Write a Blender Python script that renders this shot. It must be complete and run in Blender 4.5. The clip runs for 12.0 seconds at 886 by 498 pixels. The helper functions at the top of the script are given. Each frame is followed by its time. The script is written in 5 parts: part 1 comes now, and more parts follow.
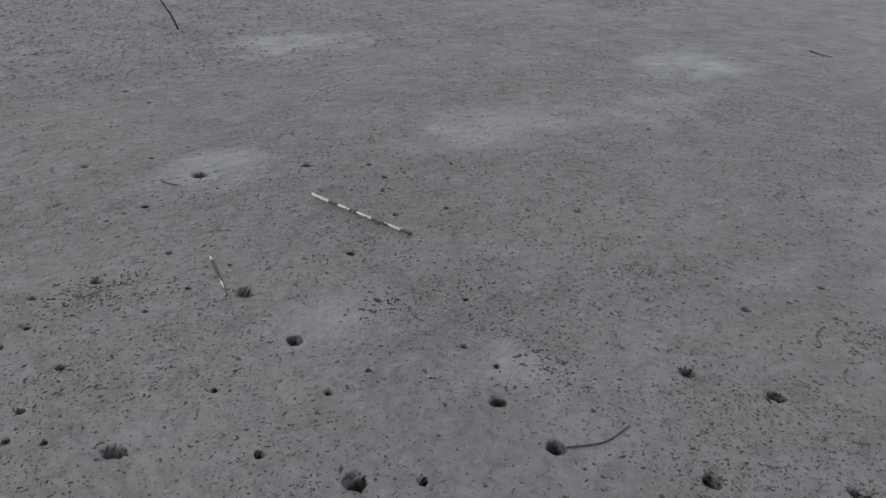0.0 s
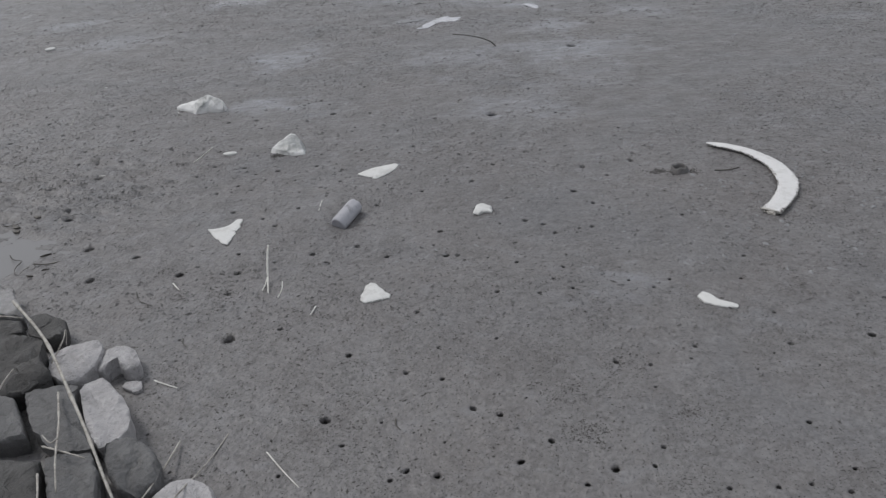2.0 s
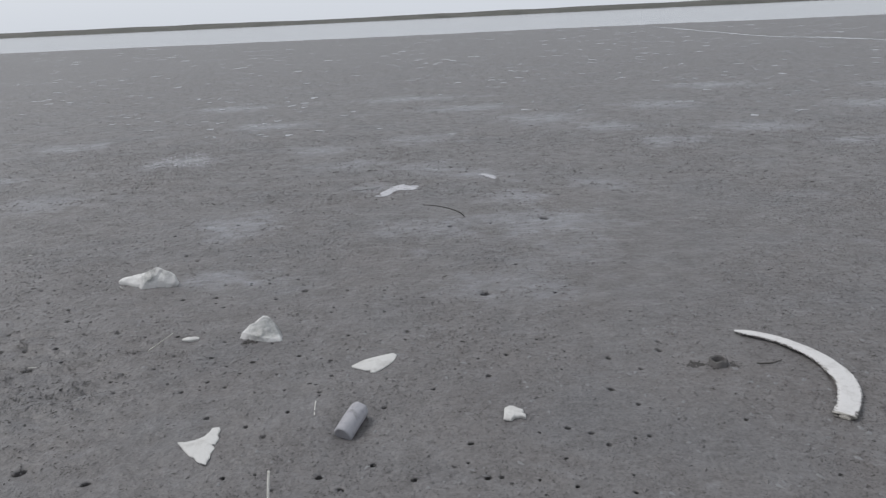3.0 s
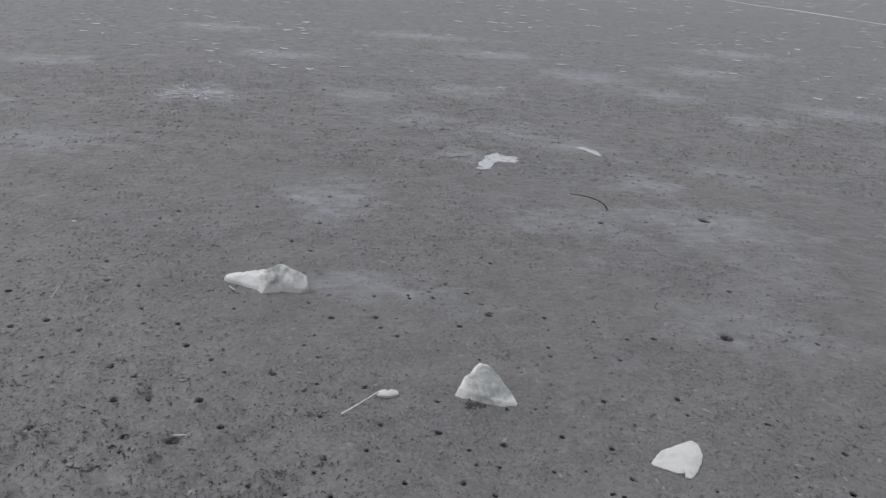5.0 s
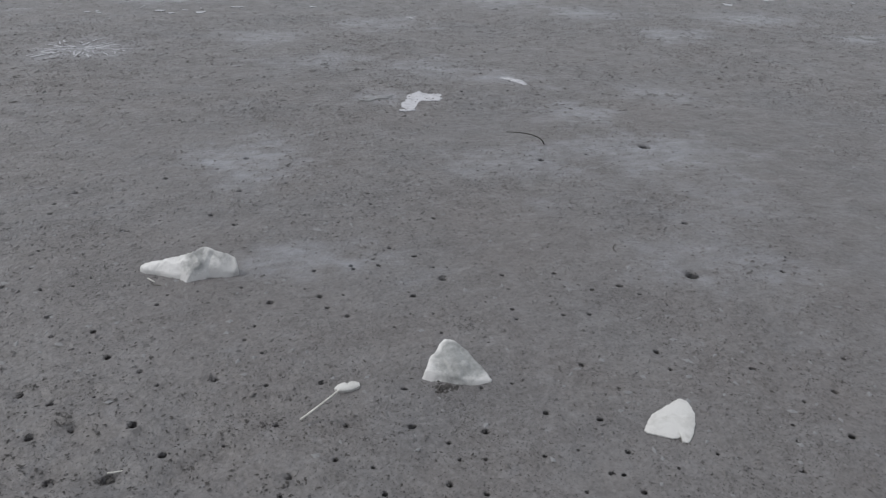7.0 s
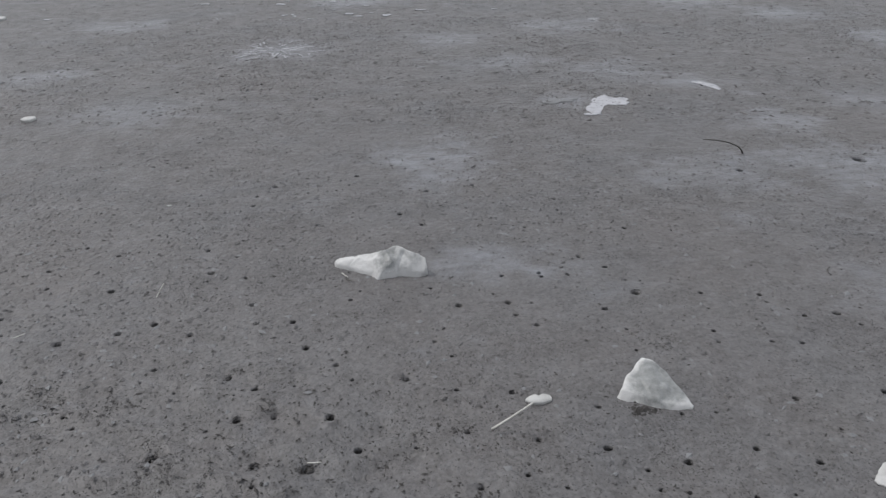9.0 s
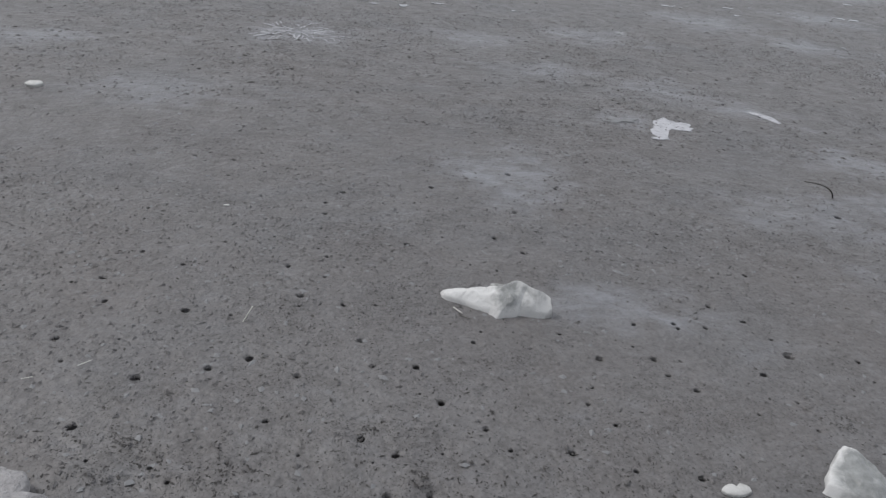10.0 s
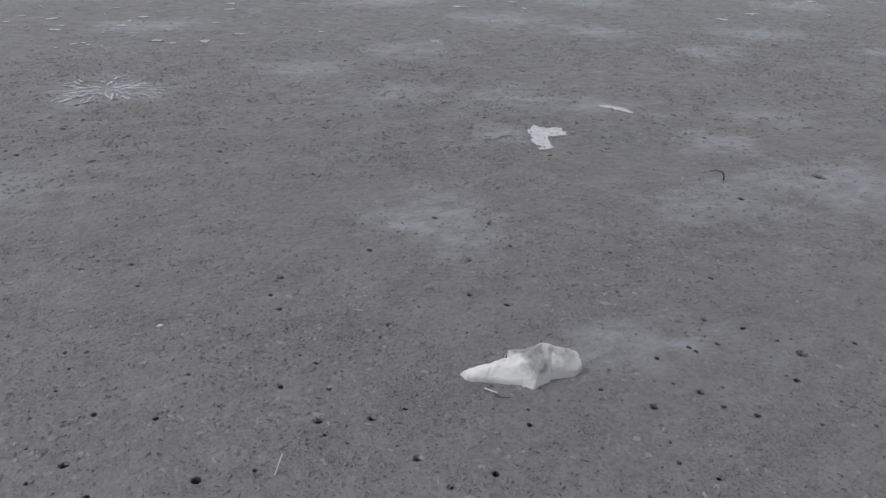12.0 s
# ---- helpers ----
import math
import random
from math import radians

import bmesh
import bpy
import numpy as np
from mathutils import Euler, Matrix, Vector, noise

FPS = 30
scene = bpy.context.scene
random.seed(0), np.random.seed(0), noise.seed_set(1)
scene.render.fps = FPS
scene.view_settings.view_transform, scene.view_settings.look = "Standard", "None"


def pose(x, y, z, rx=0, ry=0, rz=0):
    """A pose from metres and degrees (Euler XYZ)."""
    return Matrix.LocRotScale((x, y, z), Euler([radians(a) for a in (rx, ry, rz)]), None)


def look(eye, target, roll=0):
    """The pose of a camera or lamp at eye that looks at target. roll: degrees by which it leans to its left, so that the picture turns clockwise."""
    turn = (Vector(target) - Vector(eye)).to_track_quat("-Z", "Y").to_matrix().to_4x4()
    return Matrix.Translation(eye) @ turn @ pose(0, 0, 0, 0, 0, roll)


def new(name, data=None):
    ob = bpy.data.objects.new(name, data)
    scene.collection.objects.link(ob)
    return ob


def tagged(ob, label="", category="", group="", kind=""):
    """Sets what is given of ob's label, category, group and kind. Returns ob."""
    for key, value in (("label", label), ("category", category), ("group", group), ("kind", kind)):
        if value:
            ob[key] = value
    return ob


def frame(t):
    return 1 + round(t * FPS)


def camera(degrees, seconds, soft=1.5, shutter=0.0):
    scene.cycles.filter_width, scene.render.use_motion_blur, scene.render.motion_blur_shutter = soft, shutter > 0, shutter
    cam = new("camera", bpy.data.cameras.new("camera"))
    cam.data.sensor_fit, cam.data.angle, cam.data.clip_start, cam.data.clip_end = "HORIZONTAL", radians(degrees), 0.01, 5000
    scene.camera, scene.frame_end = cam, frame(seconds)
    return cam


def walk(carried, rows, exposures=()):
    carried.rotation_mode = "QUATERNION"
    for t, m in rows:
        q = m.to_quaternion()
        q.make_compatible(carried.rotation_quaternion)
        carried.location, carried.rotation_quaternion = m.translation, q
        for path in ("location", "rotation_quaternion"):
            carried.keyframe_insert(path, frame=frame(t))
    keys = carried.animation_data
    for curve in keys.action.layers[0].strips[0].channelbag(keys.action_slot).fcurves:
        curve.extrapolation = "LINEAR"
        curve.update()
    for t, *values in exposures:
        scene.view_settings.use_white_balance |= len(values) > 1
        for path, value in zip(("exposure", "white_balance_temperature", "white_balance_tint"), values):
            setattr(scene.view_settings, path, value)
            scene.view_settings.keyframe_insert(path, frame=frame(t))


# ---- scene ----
cam = camera(60.5, 12.0, soft=1.35)
PATH = [
    (0, (1.4692, -0.5521, 0.4937), (2.591, 0.8213, -0.4311), 2.91),
    (0.1, (1.4785, -0.5536, 0.4896), (2.6519, 0.789, -0.4163), 4.81),
    (0.2, (1.4634, -0.5436, 0.4886), (2.6733, 0.7712, -0.41), 6.89),
    (0.3, (1.4575, -0.5414, 0.4631), (2.5731, 0.7919, -0.5257), 6.08),
    (0.4, (1.4265, -0.5445, 0.4716), (2.4636, 0.8637, -0.4986), 3.54),
    (0.5, (1.3798, -0.5234, 0.4943), (2.3125, 0.8918, -0.5675), 3.61),
    (0.6, (1.3554, -0.5118, 0.5277), (2.1425, 1.0066, -0.5092), 0.46),
    (0.7, (1.3239, -0.4993, 0.5753), (1.9723, 1.0568, -0.5007), 3.72),
    (0.8, (1.2935, -0.5505, 0.5501), (1.8897, 1.1597, -0.2983), 2.88),
    (0.9, (1.2637, -0.5228, 0.6766), (1.7454, 1.1138, -0.3671), 7.13),
    (1, (1.2449, -0.5455, 0.7506), (1.5813, 1.125, -0.2965), 7.59),
    (1.1, (1.199, -0.5535, 0.8315), (1.4612, 1.1131, -0.2426), 7.22),
    (1.2, (1.1381, -0.5657, 0.8923), (1.3218, 1.0713, -0.2419), 5.96),
    (1.3, (1.1533, -0.5888, 0.9803), (1.1909, 1.0182, -0.2098), 0.89),
    (1.4, (1.1159, -0.5632, 1.0411), (1.1581, 0.9715, -0.2407), -0.78),
    (1.5, (1.1153, -0.5035, 1.1241), (1.1019, 1.0458, -0.1406), -1.34),
    (1.6, (1.0638, -0.4861, 1.149), (1.0524, 1.1594, 0.0122), 0.56),
    (1.7, (1.0218, -0.4927, 1.1436), (0.9422, 1.2102, 0.0978), 0.08),
    (1.8, (0.9911, -0.4506, 1.1493), (0.8461, 1.2684, 0.1373), -0.41),
    (1.9, (0.9696, -0.4083, 1.1298), (0.7019, 1.3014, 0.1272), -4.60),
    (2, (0.908, -0.393, 1.1142), (0.5239, 1.3256, 0.1662), -5.99),
    (2.1, (0.9235, -0.3357, 1.1469), (0.5777, 1.4204, 0.2545), -5.72),
    (2.2, (0.8327, -0.332, 1.124), (0.5611, 1.4556, 0.269), -2.16),
    (2.3, (0.7718, -0.2933, 1.1263), (0.4975, 1.4818, 0.2466), -0.50),
    (2.4, (0.7531, -0.2508, 1.1549), (0.516, 1.5633, 0.3469), 0.06),
    (2.5, (0.6918, -0.1979, 1.1694), (0.5593, 1.6255, 0.3585), -0.47),
    (2.7, (0.57, -0.1704, 1.1589), (0.2456, 1.6752, 0.4601), -2.14),
    (2.9, (0.524, -0.0921, 1.1757), (0.2428, 1.7764, 0.5202), -2.09),
    (3, (0.5007, -0.0615, 1.1149), (0.3694, 1.8443, 0.5227), -2.68),
    (3.1, (0.3884, -0.0356, 1.1187), (0.4407, 1.8617, 0.4881), 0.77),
    (3.2, (0.3187, 0.003, 1.1746), (0.291, 1.8553, 0.4207), -0.73),
    (3.3, (0.2954, 0.0485, 1.1647), (0.1554, 1.9, 0.4214), -2.44),
    (3.5, (0.2102, 0.0903, 1.1399), (0.0098, 1.9242, 0.3676), -0.75),
    (3.7, (0.1562, 0.1659, 1.1596), (-0.0277, 2.0116, 0.4116), 1.81),
    (5.3, (-0.6859, 0.8337, 1.1004), (-0.5704, 2.681, 0.3425), 3.66),
    (5.5, (-0.7006, 0.8827, 1.0836), (-0.5581, 2.6836, 0.2254), 2.70),
    (5.8, (-0.7224, 0.951, 1.0839), (-0.4888, 2.748, 0.2377), -2.24),
    (6, (-0.6907, 0.9741, 1.1085), (-0.4422, 2.7646, 0.2529), -0.81),
    (6.2, (-0.7134, 0.9918, 1.1244), (-0.4404, 2.7838, 0.2794), -0.95),
    (6.5, (-0.6698, 0.9936, 1.116), (-0.3915, 2.7617, 0.2236), 1.00),
    (6.7, (-0.662, 0.9949, 1.1207), (-0.3533, 2.7518, 0.2163), 1.75),
    (8.3, (-0.6778, 0.9815, 1.1131), (-0.4187, 2.7416, 0.1994), -0.69),
    (8.5, (-0.6861, 0.9902, 1.107), (-0.4562, 2.7535, 0.1916), 0.19),
    (8.7, (-0.7017, 1.0076, 1.1168), (-0.605, 2.772, 0.18), -0.04),
    (9, (-0.7613, 1.0539, 1.1096), (-0.8582, 2.8361, 0.2071), -1.38),
    (9.2, (-0.8156, 1.0949, 1.0881), (-0.9251, 2.8748, 0.1827), 0.74),
    (9.5, (-1.0134, 1.2128, 1.0745), (-0.9388, 3.0117, 0.2036), 3.39),
    (9.7, (-1.1238, 1.2497, 1.0712), (-0.99, 3.0201, 0.1504), 3.31),
    (10, (-1.2987, 1.3505, 1.0568), (-1.223, 3.1295, 0.1461), 5.84),
    (10.1, (-1.3663, 1.3936, 1.0291), (-1.3383, 3.17, 0.1106), 7.13),
    (10.3, (-1.4536, 1.4674, 0.997), (-1.3615, 3.1676, -0.0522), 6.49),
    (10.5, (-1.5126, 1.5459, 1.0438), (-1.336, 3.2508, 0.0131), 6.55),
    (10.7, (-1.5486, 1.591, 1.057), (-1.2434, 3.3144, 0.0892), 5.73),
    (10.9, (-1.573, 1.6141, 1.0935), (-0.909, 3.2696, 0.1889), 1.21),
    (11, (-1.6159, 1.6024, 1.1037), (-0.8374, 3.2914, 0.368), 2.45),
    (11.1, (-1.657, 1.6297, 1.0989), (-0.6932, 3.2327, 0.3907), 2.19),
    (11.2, (-1.6652, 1.6259, 1.0951), (-0.6414, 3.1955, 0.3963), 1.38),
    (11.3, (-1.6661, 1.6293, 1.103), (-0.6314, 3.1927, 0.4064), 0.50),
    (11.5, (-1.676, 1.6382, 1.0913), (-0.6065, 3.1715, 0.3804), -0.46),
    (11.6, (-1.6909, 1.648, 1.0964), (-0.6053, 3.1519, 0.3481), -0.31),
    (11.8, (-1.748, 1.6711, 1.0804), (-0.8542, 3.2765, 0.2907), -2.82),
    (12, (-1.8063, 1.7022, 1.1038), (-1.1845, 3.3905, 0.2301), 1.88),
]
walk(cam, [(t, look(eye, target, roll)) for t, eye, target, roll in PATH])


# ---- daylight: a pale overcast sky, and a broad soft sun ----
SUN_ELEVATION, SUN_ROTATION = radians(53), radians(-70)


def make_world():
    world = bpy.data.worlds.new("overcast_sky")
    scene.world = world
    world.use_nodes = True
    nt = world.node_tree
    nt.nodes.clear()
    sky = nt.nodes.new("ShaderNodeTexSky")
    sky.sky_type, sky.sun_disc = "NISHITA", False
    sky.sun_elevation, sky.sun_rotation = SUN_ELEVATION, SUN_ROTATION
    sky.air_density, sky.dust_density, sky.ozone_density = 1.0, 4.0, 1.0
    veil = nt.nodes.new("ShaderNodeHueSaturation")
    veil.inputs["Saturation"].default_value = 0.22
    # an even cloud layer in front of most of the clear sky
    cloud = nt.nodes.new("ShaderNodeMix")
    cloud.data_type = "RGBA"
    cloud.inputs["Factor"].default_value = 0.82
    cloud.inputs[7].default_value = (6.75, 7.15, 7.8, 1.0)
    back = nt.nodes.new("ShaderNodeBackground")
    back.inputs["Strength"].default_value = 0.112
    out = nt.nodes.new("ShaderNodeOutputWorld")
    nt.links.new(sky.outputs[0], veil.inputs["Color"])
    nt.links.new(veil.outputs[0], cloud.inputs[6])
    nt.links.new(cloud.outputs[2], back.inputs["Color"])
    nt.links.new(back.outputs[0], out.inputs[0])


make_world()
sun_data = bpy.data.lights.new("sun", "SUN")
sun_data.energy, sun_data.angle, sun_data.color = 1.5, radians(14), (1.0, 0.97, 0.94)
sun = new("sun", sun_data)
sun_way = Vector((math.sin(SUN_ROTATION) * math.cos(SUN_ELEVATION), math.cos(SUN_ROTATION) * math.cos(SUN_ELEVATION), math.sin(SUN_ELEVATION)))
sun.matrix_world = look(sun_way * 30, (0, 0, 0))


# ---- materials ----
class Nodes:
    """A short hand for building a node material."""

    def __init__(self, name):
        self.mat = bpy.data.materials.new(name)
        self.mat.use_nodes = True
        self.nt = self.mat.node_tree
        self.bsdf = self.nt.nodes["Principled BSDF"]
        self.pos = self.add("ShaderNodeNewGeometry").outputs["Position"]

    def add(self, kind, **values):
        node = self.nt.nodes.new(kind)
        if "attribute_name" in values:
            node.attribute_name = values["attribute_name"]
        if "feature" in values:
            node.feature = values["feature"]
        if "clamp" in values:
            node.clamp = values["clamp"]
        if "operation" in values:
            node.operation = values["operation"]
        if "data_type" in values:
            node.data_type = values["data_type"]
        if "blend_type" in values:
            node.blend_type = values["blend_type"]
        return node

    def put(self, socket, value):
        if isinstance(value, bpy.types.NodeSocket):
            self.nt.links.new(value, socket)
        else:
            socket.default_value = value

    def scaled(self, sx, sy, sz, vector=None, rot=0.0):
        node = self.add("ShaderNodeMapping")
        self.put(node.inputs["Vector"], vector or self.pos)
        node.inputs["Scale"].default_value = (sx, sy, sz)
        node.inputs["Rotation"].default_value = (0, 0, rot)
        return node.outputs[0]

    def noise(self, scale, detail=4.0, rough=0.55, distort=0.0, vector=None):
        node = self.add("ShaderNodeTexNoise")
        self.put(node.inputs["Vector"], vector or self.pos)
        node.inputs["Scale"].default_value, node.inputs["Detail"].default_value = scale, detail
        node.inputs["Roughness"].default_value, node.inputs["Distortion"].default_value = rough, distort
        return node.outputs["Fac"]

    def cells(self, scale, vector=None, output="Distance", feature="F1"):
        node = self.add("ShaderNodeTexVoronoi", feature=feature)
        self.put(node.inputs["Vector"], vector or self.pos)
        node.inputs["Scale"].default_value = scale
        return node.outputs[output]

    def ramp(self, value, low, high, a=0.0, b=1.0):
        node = self.add("ShaderNodeMapRange", clamp=True)
        for socket, v in zip(node.inputs, (value, low, high, a, b)):
            self.put(socket, v)
        return node.outputs[0]

    def math(self, op, a, b=0.0):
        node = self.add("ShaderNodeMath", operation=op)
        self.put(node.inputs[0], a)
        self.put(node.inputs[1], b)
        return node.outputs[0]

    def mix(self, fac, a, b, mode="MIX"):
        node = self.add("ShaderNodeMix", data_type="RGBA", blend_type=mode)
        self.put(node.inputs["Factor"], fac)
        for socket, v in ((node.inputs[6], a), (node.inputs[7], b)):
            self.put(socket, (*v, 1.0) if isinstance(v, tuple) and len(v) == 3 else v)
        return node.outputs[2]

    def bump(self, height, distance, strength=1.0, normal=None):
        node = self.add("ShaderNodeBump")
        node.inputs["Strength"].default_value, node.inputs["Distance"].default_value = strength, distance
        self.put(node.inputs["Height"], height)
        if normal is not None:
            self.put(node.inputs["Normal"], normal)
        return node.outputs[0]

    def done(self, colour, rough, normal=None, **more):
        self.put(self.bsdf.inputs["Base Color"], (*colour, 1.0) if isinstance(colour, tuple) else colour)
        self.put(self.bsdf.inputs["Roughness"], rough)
        if normal is not None:
            self.put(self.bsdf.inputs["Normal"], normal)
        for key, value in more.items():
            self.put(self.bsdf.inputs[key.replace("_", " ")], value)
        return self.mat


def mud_material():
    n = Nodes("wet_mud")
    film_at = n.add("ShaderNodeAttribute", attribute_name="film").outputs["Fac"]
    big = n.noise(0.9, 5, 0.6)
    mid = n.noise(9, 5, 0.6)
    fine = n.noise(80, 4, 0.65)
    grit = n.noise(330, 3, 0.6)
    # thin films of pale silt, drawn out along the shore, sky sheen painted in
    drift = n.noise(1.0, 6, 0.62, 0.6, n.scaled(1.3, 2.3, 1.0))
    far_drift = n.noise(1.0, 5, 0.62, 0.4, n.scaled(0.55, 0.75, 1.0))
    film = n.math("MAXIMUM", n.math("MAXIMUM", n.ramp(drift, 0.62, 0.72, 0.0, 0.7), n.ramp(far_drift, 0.64, 0.72, 0.0, 0.6)), film_at)
    film = n.math("MULTIPLY", film, n.ramp(n.noise(11, 5, 0.7), 0.30, 0.62, 0.25, 1.0))
    blotch = n.noise(3.2, 6, 0.68, 0.8)
    tone = n.mix(n.ramp(big, 0.3, 0.7), (0.115, 0.107, 0.106), (0.137, 0.130, 0.130))
    tone = n.mix(n.ramp(blotch, 0.40, 0.68, 0.0, 0.8), tone, (0.150, 0.145, 0.145))
    tinge = n.noise(1.7, 4, 0.6, 0.6)
    tone = n.mix(n.ramp(tinge, 0.50, 0.66, 0.0, 0.55), tone, (0.118, 0.118, 0.124))
    tone = n.mix(n.ramp(tinge, 0.46, 0.34, 0.0, 0.4), tone, (0.134, 0.122, 0.118))
    tone = n.mix(n.ramp(mid, 0.5, 0.72, 0.0, 0.3), tone, (0.091, 0.086, 0.083))
    mottle = n.noise(1.0, 4, 0.62, 0.4, n.scaled(36, 48, 20, rot=0.3))
    tone = n.mix(n.ramp(mottle, 0.54, 0.68, 0.0, 0.42), tone, (0.067, 0.063, 0.061))
    tone = n.mix(n.ramp(mottle, 0.46, 0.34, 0.0, 0.35), tone, (0.186, 0.182, 0.182))
    pale = n.noise(1.0, 4, 0.6, 0.3, n.scaled(13, 17, 10, rot=-0.4))
    tone = n.mix(n.ramp(pale, 0.55, 0.68, 0.0, 0.42), tone, (0.182, 0.180, 0.186))
    tone = n.mix(n.ramp(pale, 0.45, 0.33, 0.0, 0.35), tone, (0.092, 0.086, 0.084))
    speck = n.noise(1.0, 2, 0.5, 0.0, n.scaled(95, 80, 60, rot=0.9))
    tone = n.mix(n.ramp(speck, 0.54, 0.66, 0.0, 0.36), tone, (0.068, 0.064, 0.062))
    tone = n.mix(n.ramp(speck, 0.44, 0.32, 0.0, 0.36), tone, (0.190, 0.186, 0.188))
    wisp = n.noise(1.0, 5, 0.7, 1.2, n.scaled(7, 15, 8, rot=0.25))
    film = n.math("MULTIPLY", film, n.ramp(wisp, 0.36, 0.6, 0.45, 1.15))
    tone = n.mix(n.math("MULTIPLY", film, 0.85), tone, (0.226, 0.234, 0.256))
    # wet gleams on shallow water skins farther out: reflected sky painted in pale
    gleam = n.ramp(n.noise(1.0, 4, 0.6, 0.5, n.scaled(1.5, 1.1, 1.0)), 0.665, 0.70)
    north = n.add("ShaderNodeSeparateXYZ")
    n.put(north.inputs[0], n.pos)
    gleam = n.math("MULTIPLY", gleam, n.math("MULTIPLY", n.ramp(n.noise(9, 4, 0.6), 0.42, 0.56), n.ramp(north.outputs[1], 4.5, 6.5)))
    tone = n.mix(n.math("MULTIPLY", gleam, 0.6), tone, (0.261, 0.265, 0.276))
    # small pits and plant shreds, in drifts; the pits' shade is painted dark
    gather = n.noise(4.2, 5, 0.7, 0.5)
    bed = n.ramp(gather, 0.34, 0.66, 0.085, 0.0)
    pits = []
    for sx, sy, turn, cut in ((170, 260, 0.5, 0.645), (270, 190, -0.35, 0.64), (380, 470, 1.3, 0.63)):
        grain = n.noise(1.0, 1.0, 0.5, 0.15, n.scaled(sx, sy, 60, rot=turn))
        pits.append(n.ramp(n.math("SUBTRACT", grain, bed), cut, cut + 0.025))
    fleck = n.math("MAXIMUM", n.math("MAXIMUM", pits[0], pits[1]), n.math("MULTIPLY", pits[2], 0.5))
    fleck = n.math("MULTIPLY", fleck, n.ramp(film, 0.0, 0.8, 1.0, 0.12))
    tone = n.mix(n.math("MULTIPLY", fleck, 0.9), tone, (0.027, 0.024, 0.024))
    rough = n.ramp(n.math("SUBTRACT", n.ramp(mid, 0.3, 0.75), n.math("MULTIPLY", film, 0.6)), -0.5, 1.0, 0.30, 0.64)
    rough = n.math("SUBTRACT", rough, n.math("MULTIPLY", gleam, 0.18))
    lumps = n.math("ADD", n.math("MULTIPLY", n.noise(27, 3, 0.5), 0.85), n.math("MULTIPLY", fine, 0.22))
    lumps = n.math("ADD", lumps, n.math("MULTIPLY", grit, 0.03))
    lumps = n.math("SUBTRACT", lumps, n.math("MULTIPLY", fleck, 0.16))
    lumps = n.math("MULTIPLY", lumps, n.ramp(n.math("MAXIMUM", film, gleam), 0.0, 1.0, 1.0, 0.3))
    return n.done(tone, rough, n.bump(lumps, 0.014, 0.9), Specular_IOR_Level=0.42)


def chalk_material(name, light, dark, stain=0.35, size=1.0):
    n = Nodes(name)
    blot = n.noise(26 / size, 5, 0.65, 0.4)
    pore = n.noise(420 / size, 3, 0.6)
    tone = n.mix(n.ramp(blot, 0.5, 0.68, 0.0, stain), light, dark)
    tone = n.mix(n.ramp(pore, 0.62, 0.75, 0.0, 0.3), tone, dark)
    height = n.math("ADD", n.noise(60 / size, 4, 0.6), n.math("MULTIPLY", pore, 0.25))
    return n.done(tone, n.ramp(blot, 0.3, 0.7, 0.62, 0.8), n.bump(height, 0.004, 0.6))


def rib_material():
    """Bleached bone, stained brown-black where its thin edges have flaked."""
    n = Nodes("weathered_bone")
    edge = n.add("ShaderNodeAttribute", attribute_name="edge").outputs["Fac"]
    blot = n.noise(40, 5, 0.65, 0.4)
    flake = n.noise(1.0, 4, 0.65, 0.5, n.scaled(120, 95, 120))
    tone = n.mix(n.ramp(blot, 0.5, 0.7, 0.0, 0.45), (0.560, 0.552, 0.548), (0.37, 0.355, 0.345))
    tone = n.mix(n.ramp(n.noise(300, 3, 0.6), 0.6, 0.72, 0.0, 0.35), tone, (0.19, 0.18, 0.17))
    stain = n.ramp(n.math("ADD", edge, n.math("MULTIPLY", n.math("SUBTRACT", flake, 0.5), 2.6)), 0.80, 1.0)
    tone = n.mix(n.math("MULTIPLY", stain, 0.85), tone, (0.075, 0.066, 0.06))
    height = n.math("SUBTRACT", n.math("ADD", n.noise(85, 4, 0.6), n.math("MULTIPLY", flake, 0.6)), n.math("MULTIPLY", stain, 0.5))
    return n.done(tone, n.ramp(blot, 0.3, 0.7, 0.6, 0.8), n.bump(height, 0.005, 0.7))


def rock_material(name, low, high, crust, amount):
    n = Nodes(name)
    patch = n.noise(7, 6, 0.6, 0.5)
    grain = n.noise(55, 5, 0.65)
    tone = n.mix(n.ramp(grain, 0.3, 0.7), low, high)
    tone = n.mix(n.ramp(patch, 0.52, 0.66, 0.0, amount), tone, crust)
    tone = n.mix(n.ramp(n.noise(170, 3, 0.6), 0.60, 0.72, 0.0, 0.5), tone, tuple(0.45 * v for v in low))
    height = n.math("ADD", n.noise(13, 6, 0.66), n.math("MULTIPLY", grain, 0.4))
    return n.done(tone, n.ramp(grain, 0.3, 0.7, 0.5, 0.8), n.bump(height, 0.026, 0.9))


